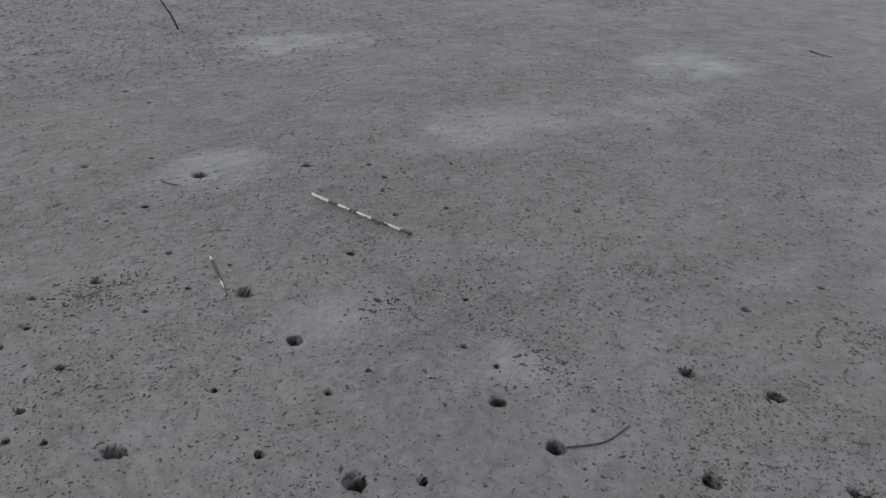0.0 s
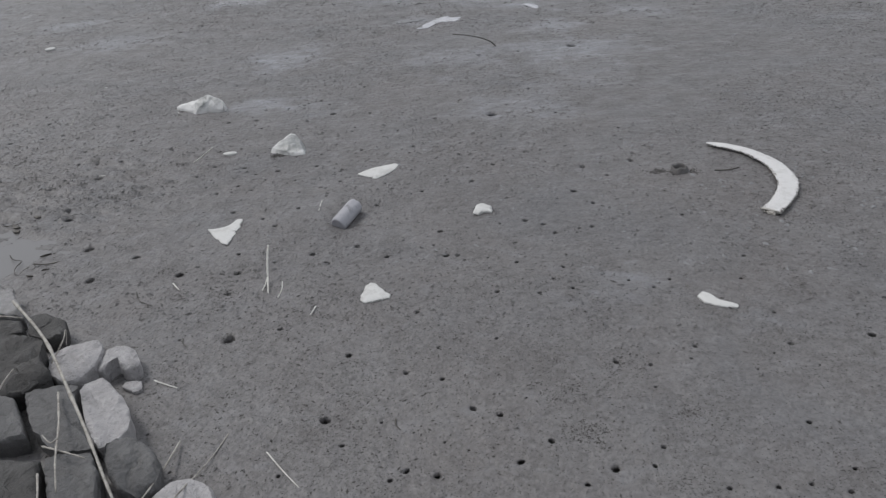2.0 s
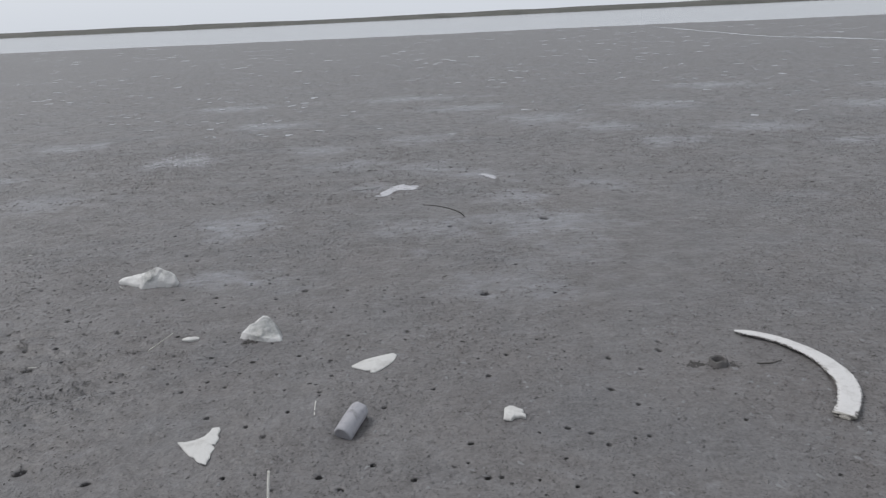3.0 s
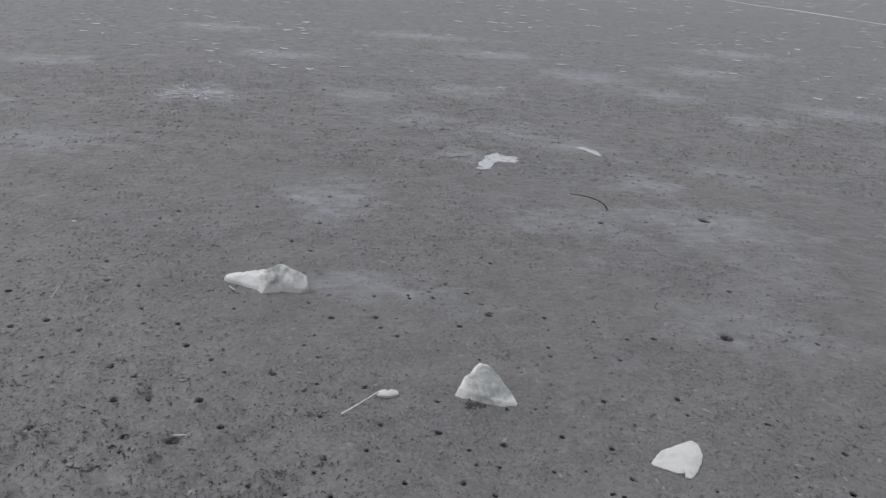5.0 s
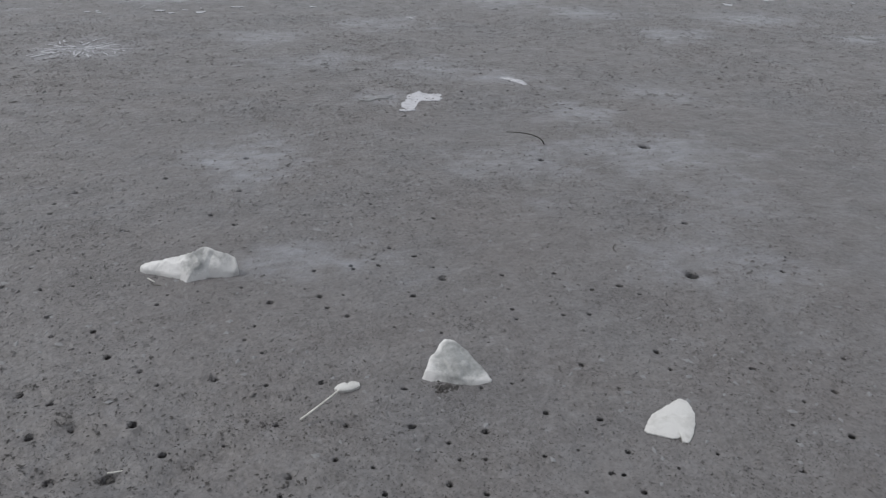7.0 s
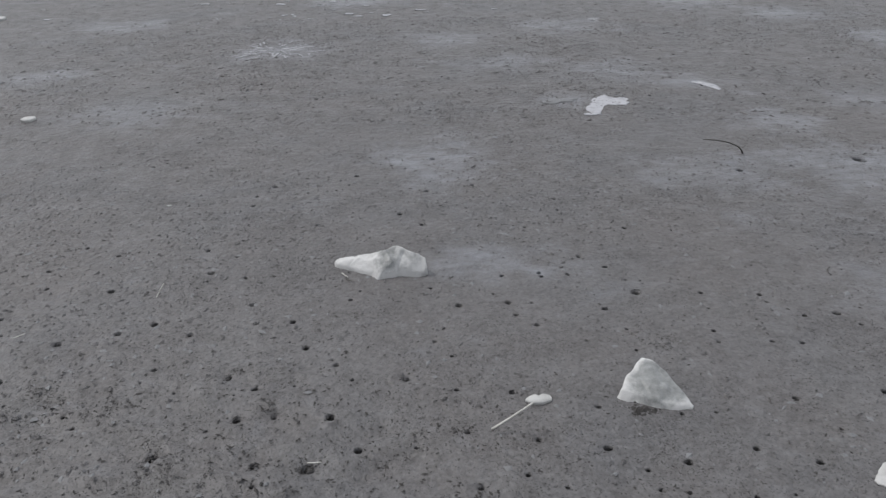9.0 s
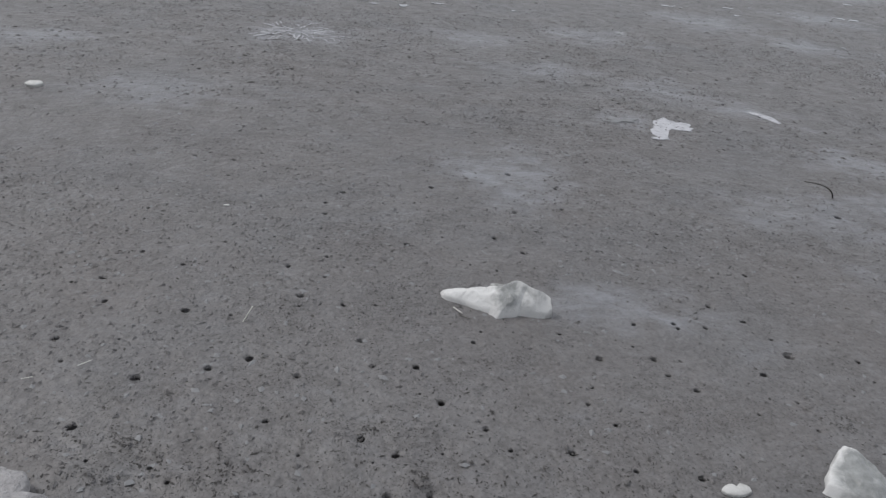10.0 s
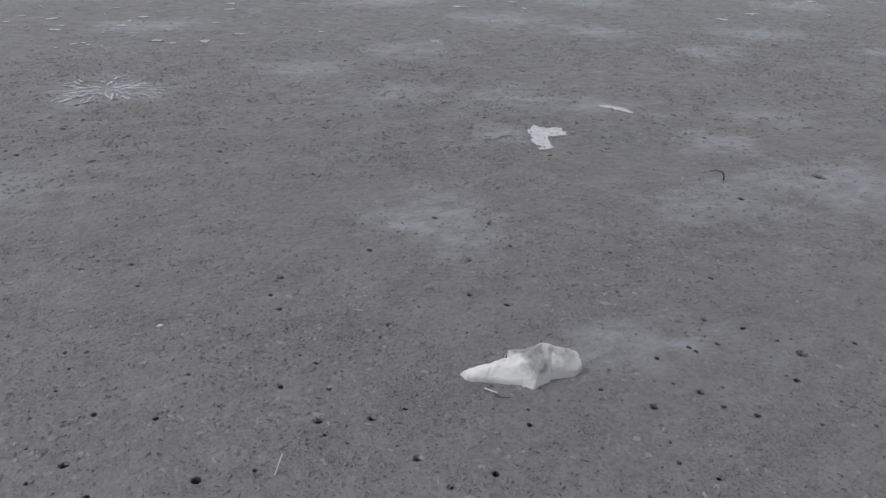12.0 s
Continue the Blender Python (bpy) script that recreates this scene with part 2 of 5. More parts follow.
def flint_material():
    """White rind worn through to grey-green stone on the raised middle."""
    n = Nodes("white_rind_flint")
    rind = n.add("ShaderNodeAttribute", attribute_name="worn").outputs["Fac"]
    blot = n.noise(24, 5, 0.65, 0.5)
    grey = n.mix(n.ramp(n.noise(60, 4, 0.6), 0.35, 0.7), (0.192, 0.197, 0.194), (0.312, 0.318, 0.314))
    white = n.mix(n.ramp(blot, 0.45, 0.7, 0.0, 0.6), (0.590, 0.586, 0.580), (0.430, 0.428, 0.424))
    worn = n.ramp(n.math("ADD", rind, n.math("MULTIPLY", n.math("SUBTRACT", blot, 0.5), 1.5)), 0.25, 0.78)
    tone = n.mix(worn, white, grey)
    tone = n.mix(n.ramp(n.noise(230, 3, 0.6), 0.62, 0.74, 0.0, 0.35), tone, (0.186, 0.182, 0.177))
    height = n.math("ADD", n.noise(42, 5, 0.6), n.math("MULTIPLY", n.noise(240, 3, 0.6), 0.2))
    return n.done(tone, n.ramp(worn, 0.0, 1.0, 0.7, 0.42), n.bump(height, 0.0045, 0.7))


def stalk_material(name, pale, dark, low, high, scale=55):
    n = Nodes(name)
    tone = n.mix(n.ramp(n.noise(scale, 4, 0.6, 0.3), low, high), pale, dark)
    tone = n.mix(n.ramp(n.noise(380, 2, 0.5), 0.5, 0.75, 0.0, 0.35), tone, dark)
    return n.done(tone, 0.62, n.bump(n.noise(420, 2, 0.5), 0.001, 0.6))


def water_material():
    n = Nodes("shallow_water")
    ripple = n.noise(1.0, 4, 0.55, 0.0, n.scaled(0.6, 2.2, 1.0))
    return n.done((0.10, 0.10, 0.105), 0.12, n.bump(ripple, 0.03, 0.4), Specular_IOR_Level=0.6)


def bank_material():
    n = Nodes("far_bank")
    tone = n.mix(n.ramp(n.noise(0.15, 5, 0.6), 0.35, 0.65), (0.055, 0.056, 0.048), (0.09, 0.087, 0.075))
    return n.done(tone, 0.9)


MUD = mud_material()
CAST = chalk_material("fresh_dark_mud", (0.095, 0.090, 0.089), (0.050, 0.046, 0.045), 0.7)
CRUMB = chalk_material("dark_mud_crumb", (0.043, 0.039, 0.037), (0.025, 0.023, 0.021), 0.6)
SHELL = chalk_material("bleached_shell", (0.515, 0.511, 0.499), (0.312, 0.304, 0.289), 0.5)
RIB = rib_material()
MARROW = chalk_material("spongy_bone", (0.410, 0.394, 0.369), (0.230, 0.213, 0.197), 0.7, 0.25)
FLINT = flint_material()
CORE = chalk_material("violet_grey_stone", (0.330, 0.328, 0.352), (0.150, 0.146, 0.154), 0.7, 0.9)
ROCK = rock_material("brown_grey_rock", (0.026, 0.025, 0.024), (0.060, 0.057, 0.056), (0.120, 0.117, 0.114), 0.45)
GREY_ROCK = rock_material("grey_slab_rock", (0.066, 0.065, 0.066), (0.128, 0.126, 0.127), (0.190, 0.187, 0.186), 0.5)
PALE_ROCK = rock_material("pale_grey_rock", (0.185, 0.181, 0.181), (0.310, 0.302, 0.304), (0.090, 0.087, 0.085), 0.8)
WHITE_ROCK = rock_material("chalky_white_rock", (0.260, 0.253, 0.255), (0.404, 0.390, 0.395), (0.194, 0.186, 0.184), 0.6)
STRAW = stalk_material("dry_straw", (0.570, 0.560, 0.530), (0.380, 0.365, 0.330), 0.45, 0.75)
REED = stalk_material("dry_reed", (0.365, 0.345, 0.315), (0.160, 0.145, 0.128), 0.42, 0.72)
TWIG = stalk_material("dark_twig", (0.085, 0.075, 0.065), (0.03, 0.027, 0.024), 0.35, 0.7)
PEELED = stalk_material("half_peeled_stick", (0.476, 0.451, 0.410), (0.045, 0.041, 0.036), 0.47, 0.50, 26)
WATER = water_material()
SKIN = Nodes("puddle_skin").done((0.128, 0.123, 0.123), 0.30)
DAMP = Nodes("damp_hollow").done((0.172, 0.173, 0.180), 0.2)
GLEAM = Nodes("wet_gleam").done((0.164, 0.164, 0.172), 0.06)
BANK = bank_material()


# ---- mesh tools ----
def link_mesh(name, verts, faces, material, parent=None, smooth=True):
    me = bpy.data.meshes.new(name)
    me.from_pydata(verts, [], faces)
    me.materials.append(material)
    me.polygons.foreach_set("use_smooth", [smooth] * len(me.polygons))
    me.update()
    ob = new(name, me)
    ob.parent = parent
    return ob


def wave(x, y, z, scale):
    return noise.noise(Vector((x * scale, y * scale, z * scale)))


def rounded_outline(knots, steps, jag, seed, smooth=0.5):
    """A closed outline through a few corner knots, softened a little, with small bites along the edge."""
    rnd, out, count = random.Random(seed), [], len(knots)
    for i in range(count):
        p0, p1, p2, p3 = (Vector(knots[(i + k) % count]) for k in (-1, 0, 1, 2))
        for s in range(steps):
            t = s / steps
            line = p1.lerp(p2, t)
            curve = 0.5 * (2 * p1 + (p2 - p0) * t + (2 * p0 - 5 * p1 + 4 * p2 - p3) * t * t + (3 * p1 - p0 - 3 * p2 + p3) * t**3)
            p = line.lerp(curve, smooth)
            out.append(p)
    centre = sum(out, Vector((0,) * len(out[0]))) / len(out)
    for p in out:
        away = Vector((p.x - centre.x, p.y - centre.y))
        bite = jag * (rnd.random() - 0.5) * 2
        if away.length:
            p.x, p.y = p.x + away.normalized().x * bite, p.y + away.normalized().y * bite
    return out


def slab(name, knots, thick, dome, material, seed=1, jag=0.002, smooth=0.5, sink=0.004, undercut=0.94, rough=0.004, worn=None, heart=None, parent=None):
    """A flat stone or shard from corner knots (x, y, height of its upper edge): a domed top, a rounded rim and a base set in the mud."""
    rim = rounded_outline([k if len(k) == 3 else (*k, thick) for k in knots], 7, jag, seed, smooth)
    count = len(rim)
    c = sum(rim, Vector((0, 0, 0))) / count
    if heart:
        c = Vector((heart[0], heart[1], c.z))
    verts, faces, wear = [], [], []

    def chipped(x, y):
        return wave(x + seed, y, 0, 21) - abs(wave(x, y + seed, 0.4, 14)) * 1.4 + 0.4 * wave(x, y, seed, 60)

    rings = ((undercut, 0.0, -sink), (1.0, 0.45, 0.0), (0.985, 0.8, 0.0), (0.94, 1.0, 0.0), (0.8, 1.0, 0.45), (0.6, 1.0, 0.75), (0.38, 1.0, 0.92), (0.18, 1.0, 1.0))
    for f, share, lift in rings:
        for p in rim:
            x, y = c.x + (p.x - c.x) * f, c.y + (p.y - c.y) * f
            edge = p.z * (f if f < 0.9 else 1) + c.z * (1 - f if f < 0.9 else 0)
            z = -sink if lift < 0 else edge * share + dome * lift
            if share == 1.0:
                z += rough * (chipped(x, y) + 0.2) * (1.15 - f)
            verts.append((x, y, z))
            wear.append(0.0 if share < 1 else 1 - f)
    for k in range(len(rings) - 1):
        for i in range(count):
            a, b = k * count + i, k * count + (i + 1) % count
            faces.append((a, b, b + count, a + count))
    top = (len(rings) - 1) * count
    verts.append((c.x, c.y, c.z + dome))
    wear.append(1.0)
    faces += [(top + i, top + (i + 1) % count, len(verts) - 1) for i in range(count)]
    faces.append(tuple(reversed(range(count))))
    ob = link_mesh(name, verts, faces, material, parent)
    ob.data.set_sharp_from_angle(angle=radians(34))
    if worn is not None:
        layer = ob.data.attributes.new("worn", "FLOAT", "POINT")
        layer.data.foreach_set("value", [min(1.0, w * worn) for w in wear])
    return ob


def stalk(name, points, radius, material, tip=0.5, sides=7, joints=0, parent=None, seed=3):
    """A bent stem along a few points, thinner to its tip, with a knot at each joint and closed ends."""
    pts, rnd = [Vector(p) for p in points], random.Random(seed)
    path = []
    for i in range(len(pts) - 1):
        p0, p1, p2, p3 = pts[max(i - 1, 0)], pts[i], pts[i + 1], pts[min(i + 2, len(pts) - 1)]
        for s in range(6):
            t = s / 6
            path.append(0.5 * (2 * p1 + (p2 - p0) * t + (2 * p0 - 5 * p1 + 4 * p2 - p3) * t * t + (3 * p1 - p0 - 3 * p2 + p3) * t**3))
    path.append(pts[-1])
    verts, faces, last = [], [], len(path) - 1
    for i, p in enumerate(path):
        ahead = (path[min(i + 1, last)] - path[max(i - 1, 0)]).normalized()
        side = ahead.cross(Vector((0.13, 0.2, 1))).normalized()
        up = side.cross(ahead)
        r = radius * (1 + (tip - 1) * i / last) * (1 + 0.12 * (rnd.random() - 0.5))
        if joints and i % max(2, last // joints) == 1:
            r *= 1.3
        for k in range(sides):
            a = 2 * math.pi * k / sides
            verts.append(p + (side * math.cos(a) + up * math.sin(a)) * r)
    for i in range(last):
        for k in range(sides):
            a, b = i * sides + k, i * sides + (k + 1) % sides
            faces.append((a, b, b + sides, a + sides))
    faces += [tuple(reversed(range(sides))), tuple(range(last * sides, (last + 1) * sides))]
    return link_mesh(name, verts, faces, material, parent)


def boulder(name, x, y, size, height, turn, material, seed, blocky=0.35, parent=None):
    """A broken riprap stone: a cube-sphere cut by a few planes, lumpy, half a hand deep in the mud."""
    rnd = random.Random(seed)
    bm = bmesh.new()
    bmesh.ops.create_icosphere(bm, subdivisions=4, radius=1.0)
    planes = [(Vector((rnd.uniform(-1, 1), rnd.uniform(-1, 1), rnd.uniform(-0.5, 1))).normalized(), rnd.uniform(0.60, 0.82)) for _ in range(13)]
    spin = Matrix.Rotation(radians(turn), 3, "Z")
    for v in bm.verts:
        p = v.co.copy()
        p = p.lerp(Vector([math.copysign(abs(q) ** 0.6, q) for q in p]), blocky)
        for normal, d in planes:
            over = p.dot(normal) - d
            if over > 0:
                p -= normal * over * 0.96
        p *= 1 + 0.05 * wave(p.x + seed, p.y, p.z, 2.2) + 0.025 * wave(p.x, p.y + seed, p.z, 6)
        p = spin @ Vector((p.x * size[0] * 0.62, p.y * size[1] * 0.62, p.z * height * 0.72))
        v.co = p + Vector((x, y, height * 0.36))
    me = bpy.data.meshes.new(name)
    bm.to_mesh(me)
    bm.free()
    me.materials.append(material)
    me.polygons.foreach_set("use_smooth", [True] * len(me.polygons))
    me.set_sharp_from_angle(angle=radians(24))
    ob = new(name, me)
    ob.parent = parent
    return ob


# ---- the mud flat: one sheet from the bank to the far shore, with burrows sunk into it ----
# burrows as (x, y, radius in millimetres), area by area
BURROWS_FAR_WEST = [
    (-2.193, 3.272, 5), (-2.175, 3.056, 5), (-2.148, 3.369, 5), (-2.134, 4.009, 7), (-2.11, 3.097, 9), (-2.104, 2.808, 8), (-2.098, 2.533, 5), (-2.089, 3.517, 7),
    (-2.062, 2.982, 8), (-2.06, 3.245, 7), (-1.989, 4.002, 7), (-1.971, 3.848, 7), (-1.945, 2.519, 10), (-1.929, 3.191, 7), (-1.886, 2.833, 5), (-1.879, 2.431, 4),
    (-1.878, 2.683, 11), (-1.855, 2.967, 11), (-1.851, 3.342, 5), (-1.789, 3.194, 5), (-1.759, 2.427, 5), (-1.74, 2.955, 5), (-1.735, 2.733, 9), (-1.676, 2.354, 5),
    (-1.656, 2.789, 10), (-1.647, 3.227, 7), (-1.619, 2.444, 4), (-1.606, 3.685, 7),
]
BURROWS_WEST = [
    (-1.595, 3.593, 7), (-1.586, 3.072, 10), (-1.582, 3.021, 5), (-1.574, 2.575, 7), (-1.563, 3.785, 8), (-1.547, 3.295, 7), (-1.539, 3.181, 5), (-1.536, 2.73, 8),
    (-1.47, 3.047, 7), (-1.459, 2.267, 14), (-1.41, 2.894, 8), (-1.374, 2.54, 9), (-1.373, 2.787, 7), (-1.321, 3.42, 8), (-1.31, 2.386, 10), (-1.301, 2.507, 7),
    (-1.271, 2.795, 8), (-1.255, 3.889, 9), (-1.231, 2.241, 10), (-1.23, 2.407, 5), (-1.219, 2.177, 5), (-1.211, 2.677, 8), (-1.208, 2.521, 4), (-1.133, 2.924, 7),
    (-1.121, 2.237, 13), (-1.118, 2.591, 7), (-1.112, 2.973, 5), (-1.096, 2.384, 10),
]
BURROWS_BY_LONG_STONE = [
    (-1.069, 2.536, 5), (-1.057, 1.931, 7), (-1.046, 3.52, 8), (-1.019, 2.287, 10), (-0.991, 1.842, 14), (-0.965, 3.737, 9), (-0.962, 3.439, 8), (-0.961, 4.092, 13),
    (-0.94, 2.549, 8), (-0.908, 2.077, 5), (-0.896, 2.303, 5), (-0.88, 2.711, 5), (-0.86, 2.778, 5), (-0.831, 2.644, 5), (-0.829, 2.075, 5), (-0.821, 2.892, 9),
    (-0.816, 2.508, 7), (-0.791, 3.798, 7), (-0.79, 3.99, 7), (-0.788, 2.352, 5), (-0.775, 1.627, 15), (-0.774, 2.143, 5), (-0.758, 2.192, 7), (-0.729, 2.07, 5),
    (-0.696, 3.071, 7), (-0.686, 2.494, 8), (-0.681, 2.907, 7), (-0.662, 2.228, 5), (-0.661, 2.844, 7),
]
BURROWS_BY_STRAW = [
    (-0.638, 1.417, 14), (-0.634, 2.337, 7), (-0.623, 4.302, 7), (-0.614, 2.909, 5), (-0.608, 2.789, 8), (-0.586, 2.198, 5), (-0.582, 3.092, 7), (-0.576, 3.069, 7),
    (-0.57, 2.114, 7), (-0.561, 1.571, 11), (-0.503, 2.066, 7), (-0.497, 3.082, 7), (-0.491, 2.454, 7), (-0.49, 2.311, 9), (-0.487, 3.66, 7), (-0.485, 2.72, 5),
    (-0.484, 3.557, 7), (-0.449, 3.203, 7), (-0.443, 2.069, 5), (-0.437, 2.121, 7), (-0.414, 2.879, 9), (-0.404, 2.192, 5), (-0.379, 3.125, 7), (-0.371, 2.777, 5),
    (-0.368, 2.089, 6), (-0.363, 2.679, 5), (-0.358, 1.892, 7), (-0.351, 1.462, 14),
]
BURROWS_BY_TRIANGLE = [
    (-0.35, 2.183, 5), (-0.331, 2.269, 8), (-0.311, 2.969, 14), (-0.273, 3.405, 7), (-0.26, 2.048, 5), (-0.228, 1.847, 7), (-0.223, 2.177, 5), (-0.21, 1.465, 5),
    (-0.209, 1.592, 8), (-0.18, 2.314, 8), (-0.168, 2.064, 5), (-0.16, 1.469, 10), (-0.16, 1.791, 8), (-0.147, 2.769, 7), (-0.146, 2.72, 5), (-0.138, 1.349, 10),
    (-0.128, 2.973, 7), (-0.123, 1.93, 7), (-0.098, 2.109, 7), (-0.075, 2.102, 5), (-0.063, 2.278, 7), (-0.052, 2.05, 6), (-0.048, 2.023, 5), (-0.039, 2.167, 7),
    (-0.038, 2.486, 7), (-0.037, 1.126, 14), (-0.01, 2.722, 7), (0.021, 2.383, 5),
]
BURROWS_BY_SHELLS = [
    (0.034, 2.962, 7), (0.042, 1.596, 11), (0.065, 2.72, 7), (0.092, 1.175, 8), (0.107, 1.538, 10), (0.118, 2.851, 7), (0.165, 1.945, 7), (0.173, 1.652, 9),
    (0.177, 2.516, 7), (0.178, 2.434, 5), (0.202, 3.831, 7), (0.208, 2.859, 12), (0.228, 2.102, 5), (0.251, 2.808, 7), (0.27, 3.935, 15), (0.279, 0.661, 5),
    (0.287, 1.584, 8), (0.304, 2.06, 8), (0.308, 0.558, 5), (0.312, 1.07, 8), (0.327, 0.831, 13), (0.367, 2.198, 5), (0.385, 2.409, 8), (0.386, 0.76, 5),
    (0.423, 1.652, 5), (0.427, 1.742, 9), (0.432, 0.495, 10), (0.441, 2.271, 5), (0.445, 1.273, 8),
]
BURROWS_MIDDLE = [
    (0.462, 2.902, 21), (0.473, 1.009, 7), (0.474, 1.59, 9), (0.476, 2.142, 9), (0.491, 3.988, 7), (0.508, 1.592, 5), (0.514, 0.666, 5), (0.532, 1.567, 5),
    (0.535, 1.114, 5), (0.538, 2.296, 9), (0.54, 0.697, 7), (0.564, 0.994, 6), (0.585, 0.545, 10), (0.601, 0.305, 10), (0.601, 1.579, 5), (0.606, 3.261, 13),
    (0.607, 0.687, 8), (0.616, 1.798, 5), (0.647, 2.42, 7), (0.65, 0.895, 7), (0.651, 1.386, 6), (0.673, 1.163, 5), (0.678, 1.675, 5), (0.692, 1.547, 6),
    (0.695, 1.819, 8), (0.702, 0.361, 6), (0.712, 0.879, 7), (0.751, 2.873, 8),
]
BURROWS_BY_CORE = [
    (0.756, 1.791, 7), (0.769, 0.739, 7), (0.769, 1.383, 6), (0.774, 0.588, 8), (0.792, 4.065, 25), (0.797, 1.733, 8), (0.803, 1.456, 5), (0.828, 0.803, 7),
    (0.828, 1.524, 5), (0.829, 0.376, 4), (0.844, 0.507, 10), (0.848, 2.039, 10), (0.858, 1.411, 5), (0.87, 1.763, 5), (0.874, 2.259, 9), (0.901, 0.689, 5),
    (0.91, 1.771, 7), (0.913, 1.947, 7), (0.936, 0.631, 5), (0.955, 0.738, 8), (0.962, 2.172, 7), (0.965, 1.083, 7), (0.967, 0.514, 7), (0.984, 0.257, 14),
    (1.008, 1.451, 5), (1.015, 2.659, 7), (1.031, 0.75, 5), (1.043, 1.074, 5),
]
BURROWS_BY_CHIP = [
    (1.05, 2.316, 9), (1.051, 0.803, 5), (1.061, 2.384, 7), (1.075, 1.419, 5), (1.093, 0.391, 10), (1.107, 0.21, 8), (1.118, 1.462, 5), (1.15, 1.147, 6),
    (1.151, 0.511, 8), (1.162, 0.701, 5), (1.169, 0.32, 7), (1.173, 0.655, 5), (1.189, 1.852, 7), (1.221, 0.636, 5), (1.25, 0.712, 5), (1.299, 0.136, 10),
    (1.305, 1.469, 5), (1.322, 0.338, 4), (1.33, 1.585, 6), (1.345, 0.895, 6), (1.349, 0.241, 4), (1.355, 3.736, 7), (1.356, 1.302, 5), (1.357, 0.348, 4),
    (1.366, 1.167, 6), (1.374, 0.709, 5), (1.396, 0.767, 5), (1.411, 0.007, 12), (1.465, 0.161, 11),
]
BURROWS_BY_ROCKS = [
    (1.471, 1.385, 6), (1.484, 0.372, 7), (1.495, 0.246, 10), (1.499, 0.097, 4), (1.519, 0.135, 4), (1.525, 0.263, 4), (1.526, 0.077, 4), (1.534, 1.021, 6),
    (1.554, 1.213, 10), (1.557, 0.285, 4), (1.561, 0.48, 7), (1.568, 0.189, 6), (1.574, 0.03, 11), (1.576, 0.345, 4), (1.578, 0.809, 5), (1.583, 2.639, 7),
    (1.61, 0.93, 5), (1.611, 0.812, 5), (1.632, 1.375, 7), (1.65, 0.346, 8), (1.676, 0.246, 4), (1.678, -0.048, 5), (1.701, 1.217, 7), (1.729, -0.133, 11),
    (1.735, 0.264, 4), (1.744, 0.739, 5), (1.749, 0.367, 5), (1.771, 0.526, 7),
]
BURROWS_BY_BONE = [
    (1.779, -0.163, 5), (1.791, 0.095, 10), (1.793, 0.221, 11), (1.849, 0.72, 5), (1.854, 1.575, 7), (1.886, 1.417, 7), (1.888, 0.609, 13), (1.908, -0.117, 10),
    (1.909, -0.198, 11), (1.916, 0.115, 4), (1.942, 1.149, 7), (1.944, -0.018, 4), (1.953, 1.035, 5), (1.954, 0.241, 6), (1.995, -0.311, 10), (2.063, 0.556, 7),
    (2.094, -0.4, 10), (2.111, -0.202, 10), (2.116, 0.397, 7), (2.138, 1.004, 8), (2.158, -0.277, 10), (2.158, 0.285, 5), (2.16, 0.511, 5), (2.254, 3.564, 7),
    (2.262, 0.211, 5), (2.277, 1.291, 7), (2.29, -0.159, 5), (2.331, 0.168, 6), (2.426, -0.187, 6),
]
# pale silt films, tinted with sky sheen: x, y, half widths, strength
FILMS_NEAR = [
    (1.93, 0.63, 0.10, 0.07, 0.9), (2.51, 0.57, 0.24, 0.12, 0.7), (2.53, 1.42, 0.22, 0.14, 1.0), (3.3, 0.70, 0.25, 0.16, 1.0),
    (1.85, 0.11, 0.08, 0.06, 0.7), (1.96, -0.10, 0.07, 0.08, 0.7), (2.95, 0.48, 0.2, 0.12, 0.5), (-0.95, 4.08, 0.30, 0.30, 0.8),
    (-0.72, 3.16, 0.24, 0.13, 0.75), (0.60, 2.98, 0.32, 0.22, 0.6), (0.85, 3.50, 0.34, 0.36, 0.4), (0.78, 3.98, 0.44, 0.30, 0.8), (0.18, 3.90, 0.3, 0.22, 0.6),
]
FILMS_FAR = [
    (0.42, 5.31, 0.22, 0.12, 1.0), (-3.6, 7.2, 0.4, 0.3, 0.8), (-1.9, 8.3, 0.5, 0.3, 0.9), (0.2, 9.3, 0.6, 0.35, 0.9), (2.4, 9.0, 0.5, 0.4, 0.9), (4.6, 8.4, 0.5, 0.35, 0.9),
    (-3.4, 5.6, 0.3, 0.2, 0.8), (4.4, 5.2, 0.3, 0.2, 0.7), (-0.6, 10.6, 0.7, 0.4, 0.9), (3.6, 10.9, 0.7, 0.4, 0.9), (-3.0, 10.2, 0.6, 0.4, 0.9), (5.8, 10.2, 0.6, 0.4, 0.9),
    (-2.145, 6.26, 0.32, 0.36, 0.8),     (-0.30, 4.99, 0.16, 0.2, 1.0), (0.05, 5.60, 0.3, 0.3, 0.7), (0.62, 4.59, 0.22, 0.22, 0.9), (1.27, 4.89, 0.3, 0.2, 0.6),
    (-0.53, 5.84, 0.3, 0.2, 0.7), (-2.55, 4.75, 0.4, 0.25, 0.6), (2.05, 6.5, 0.3, 0.25, 0.9), (3.4, 6.2, 0.3, 0.2, 0.9),
    (1.57, 7.4, 0.35, 0.3, 1.0), (1.05, 8.14, 0.5, 0.4, 0.9), (3.0, 7.1, 0.5, 0.35, 0.9), (-1.0, 6.57, 0.4, 0.3, 0.7), (-0.2, 7.0, 0.4, 0.3, 0.7),
]
FILMS = FILMS_NEAR + FILMS_FAR
PUDDLE = (-1.09, 1.54)


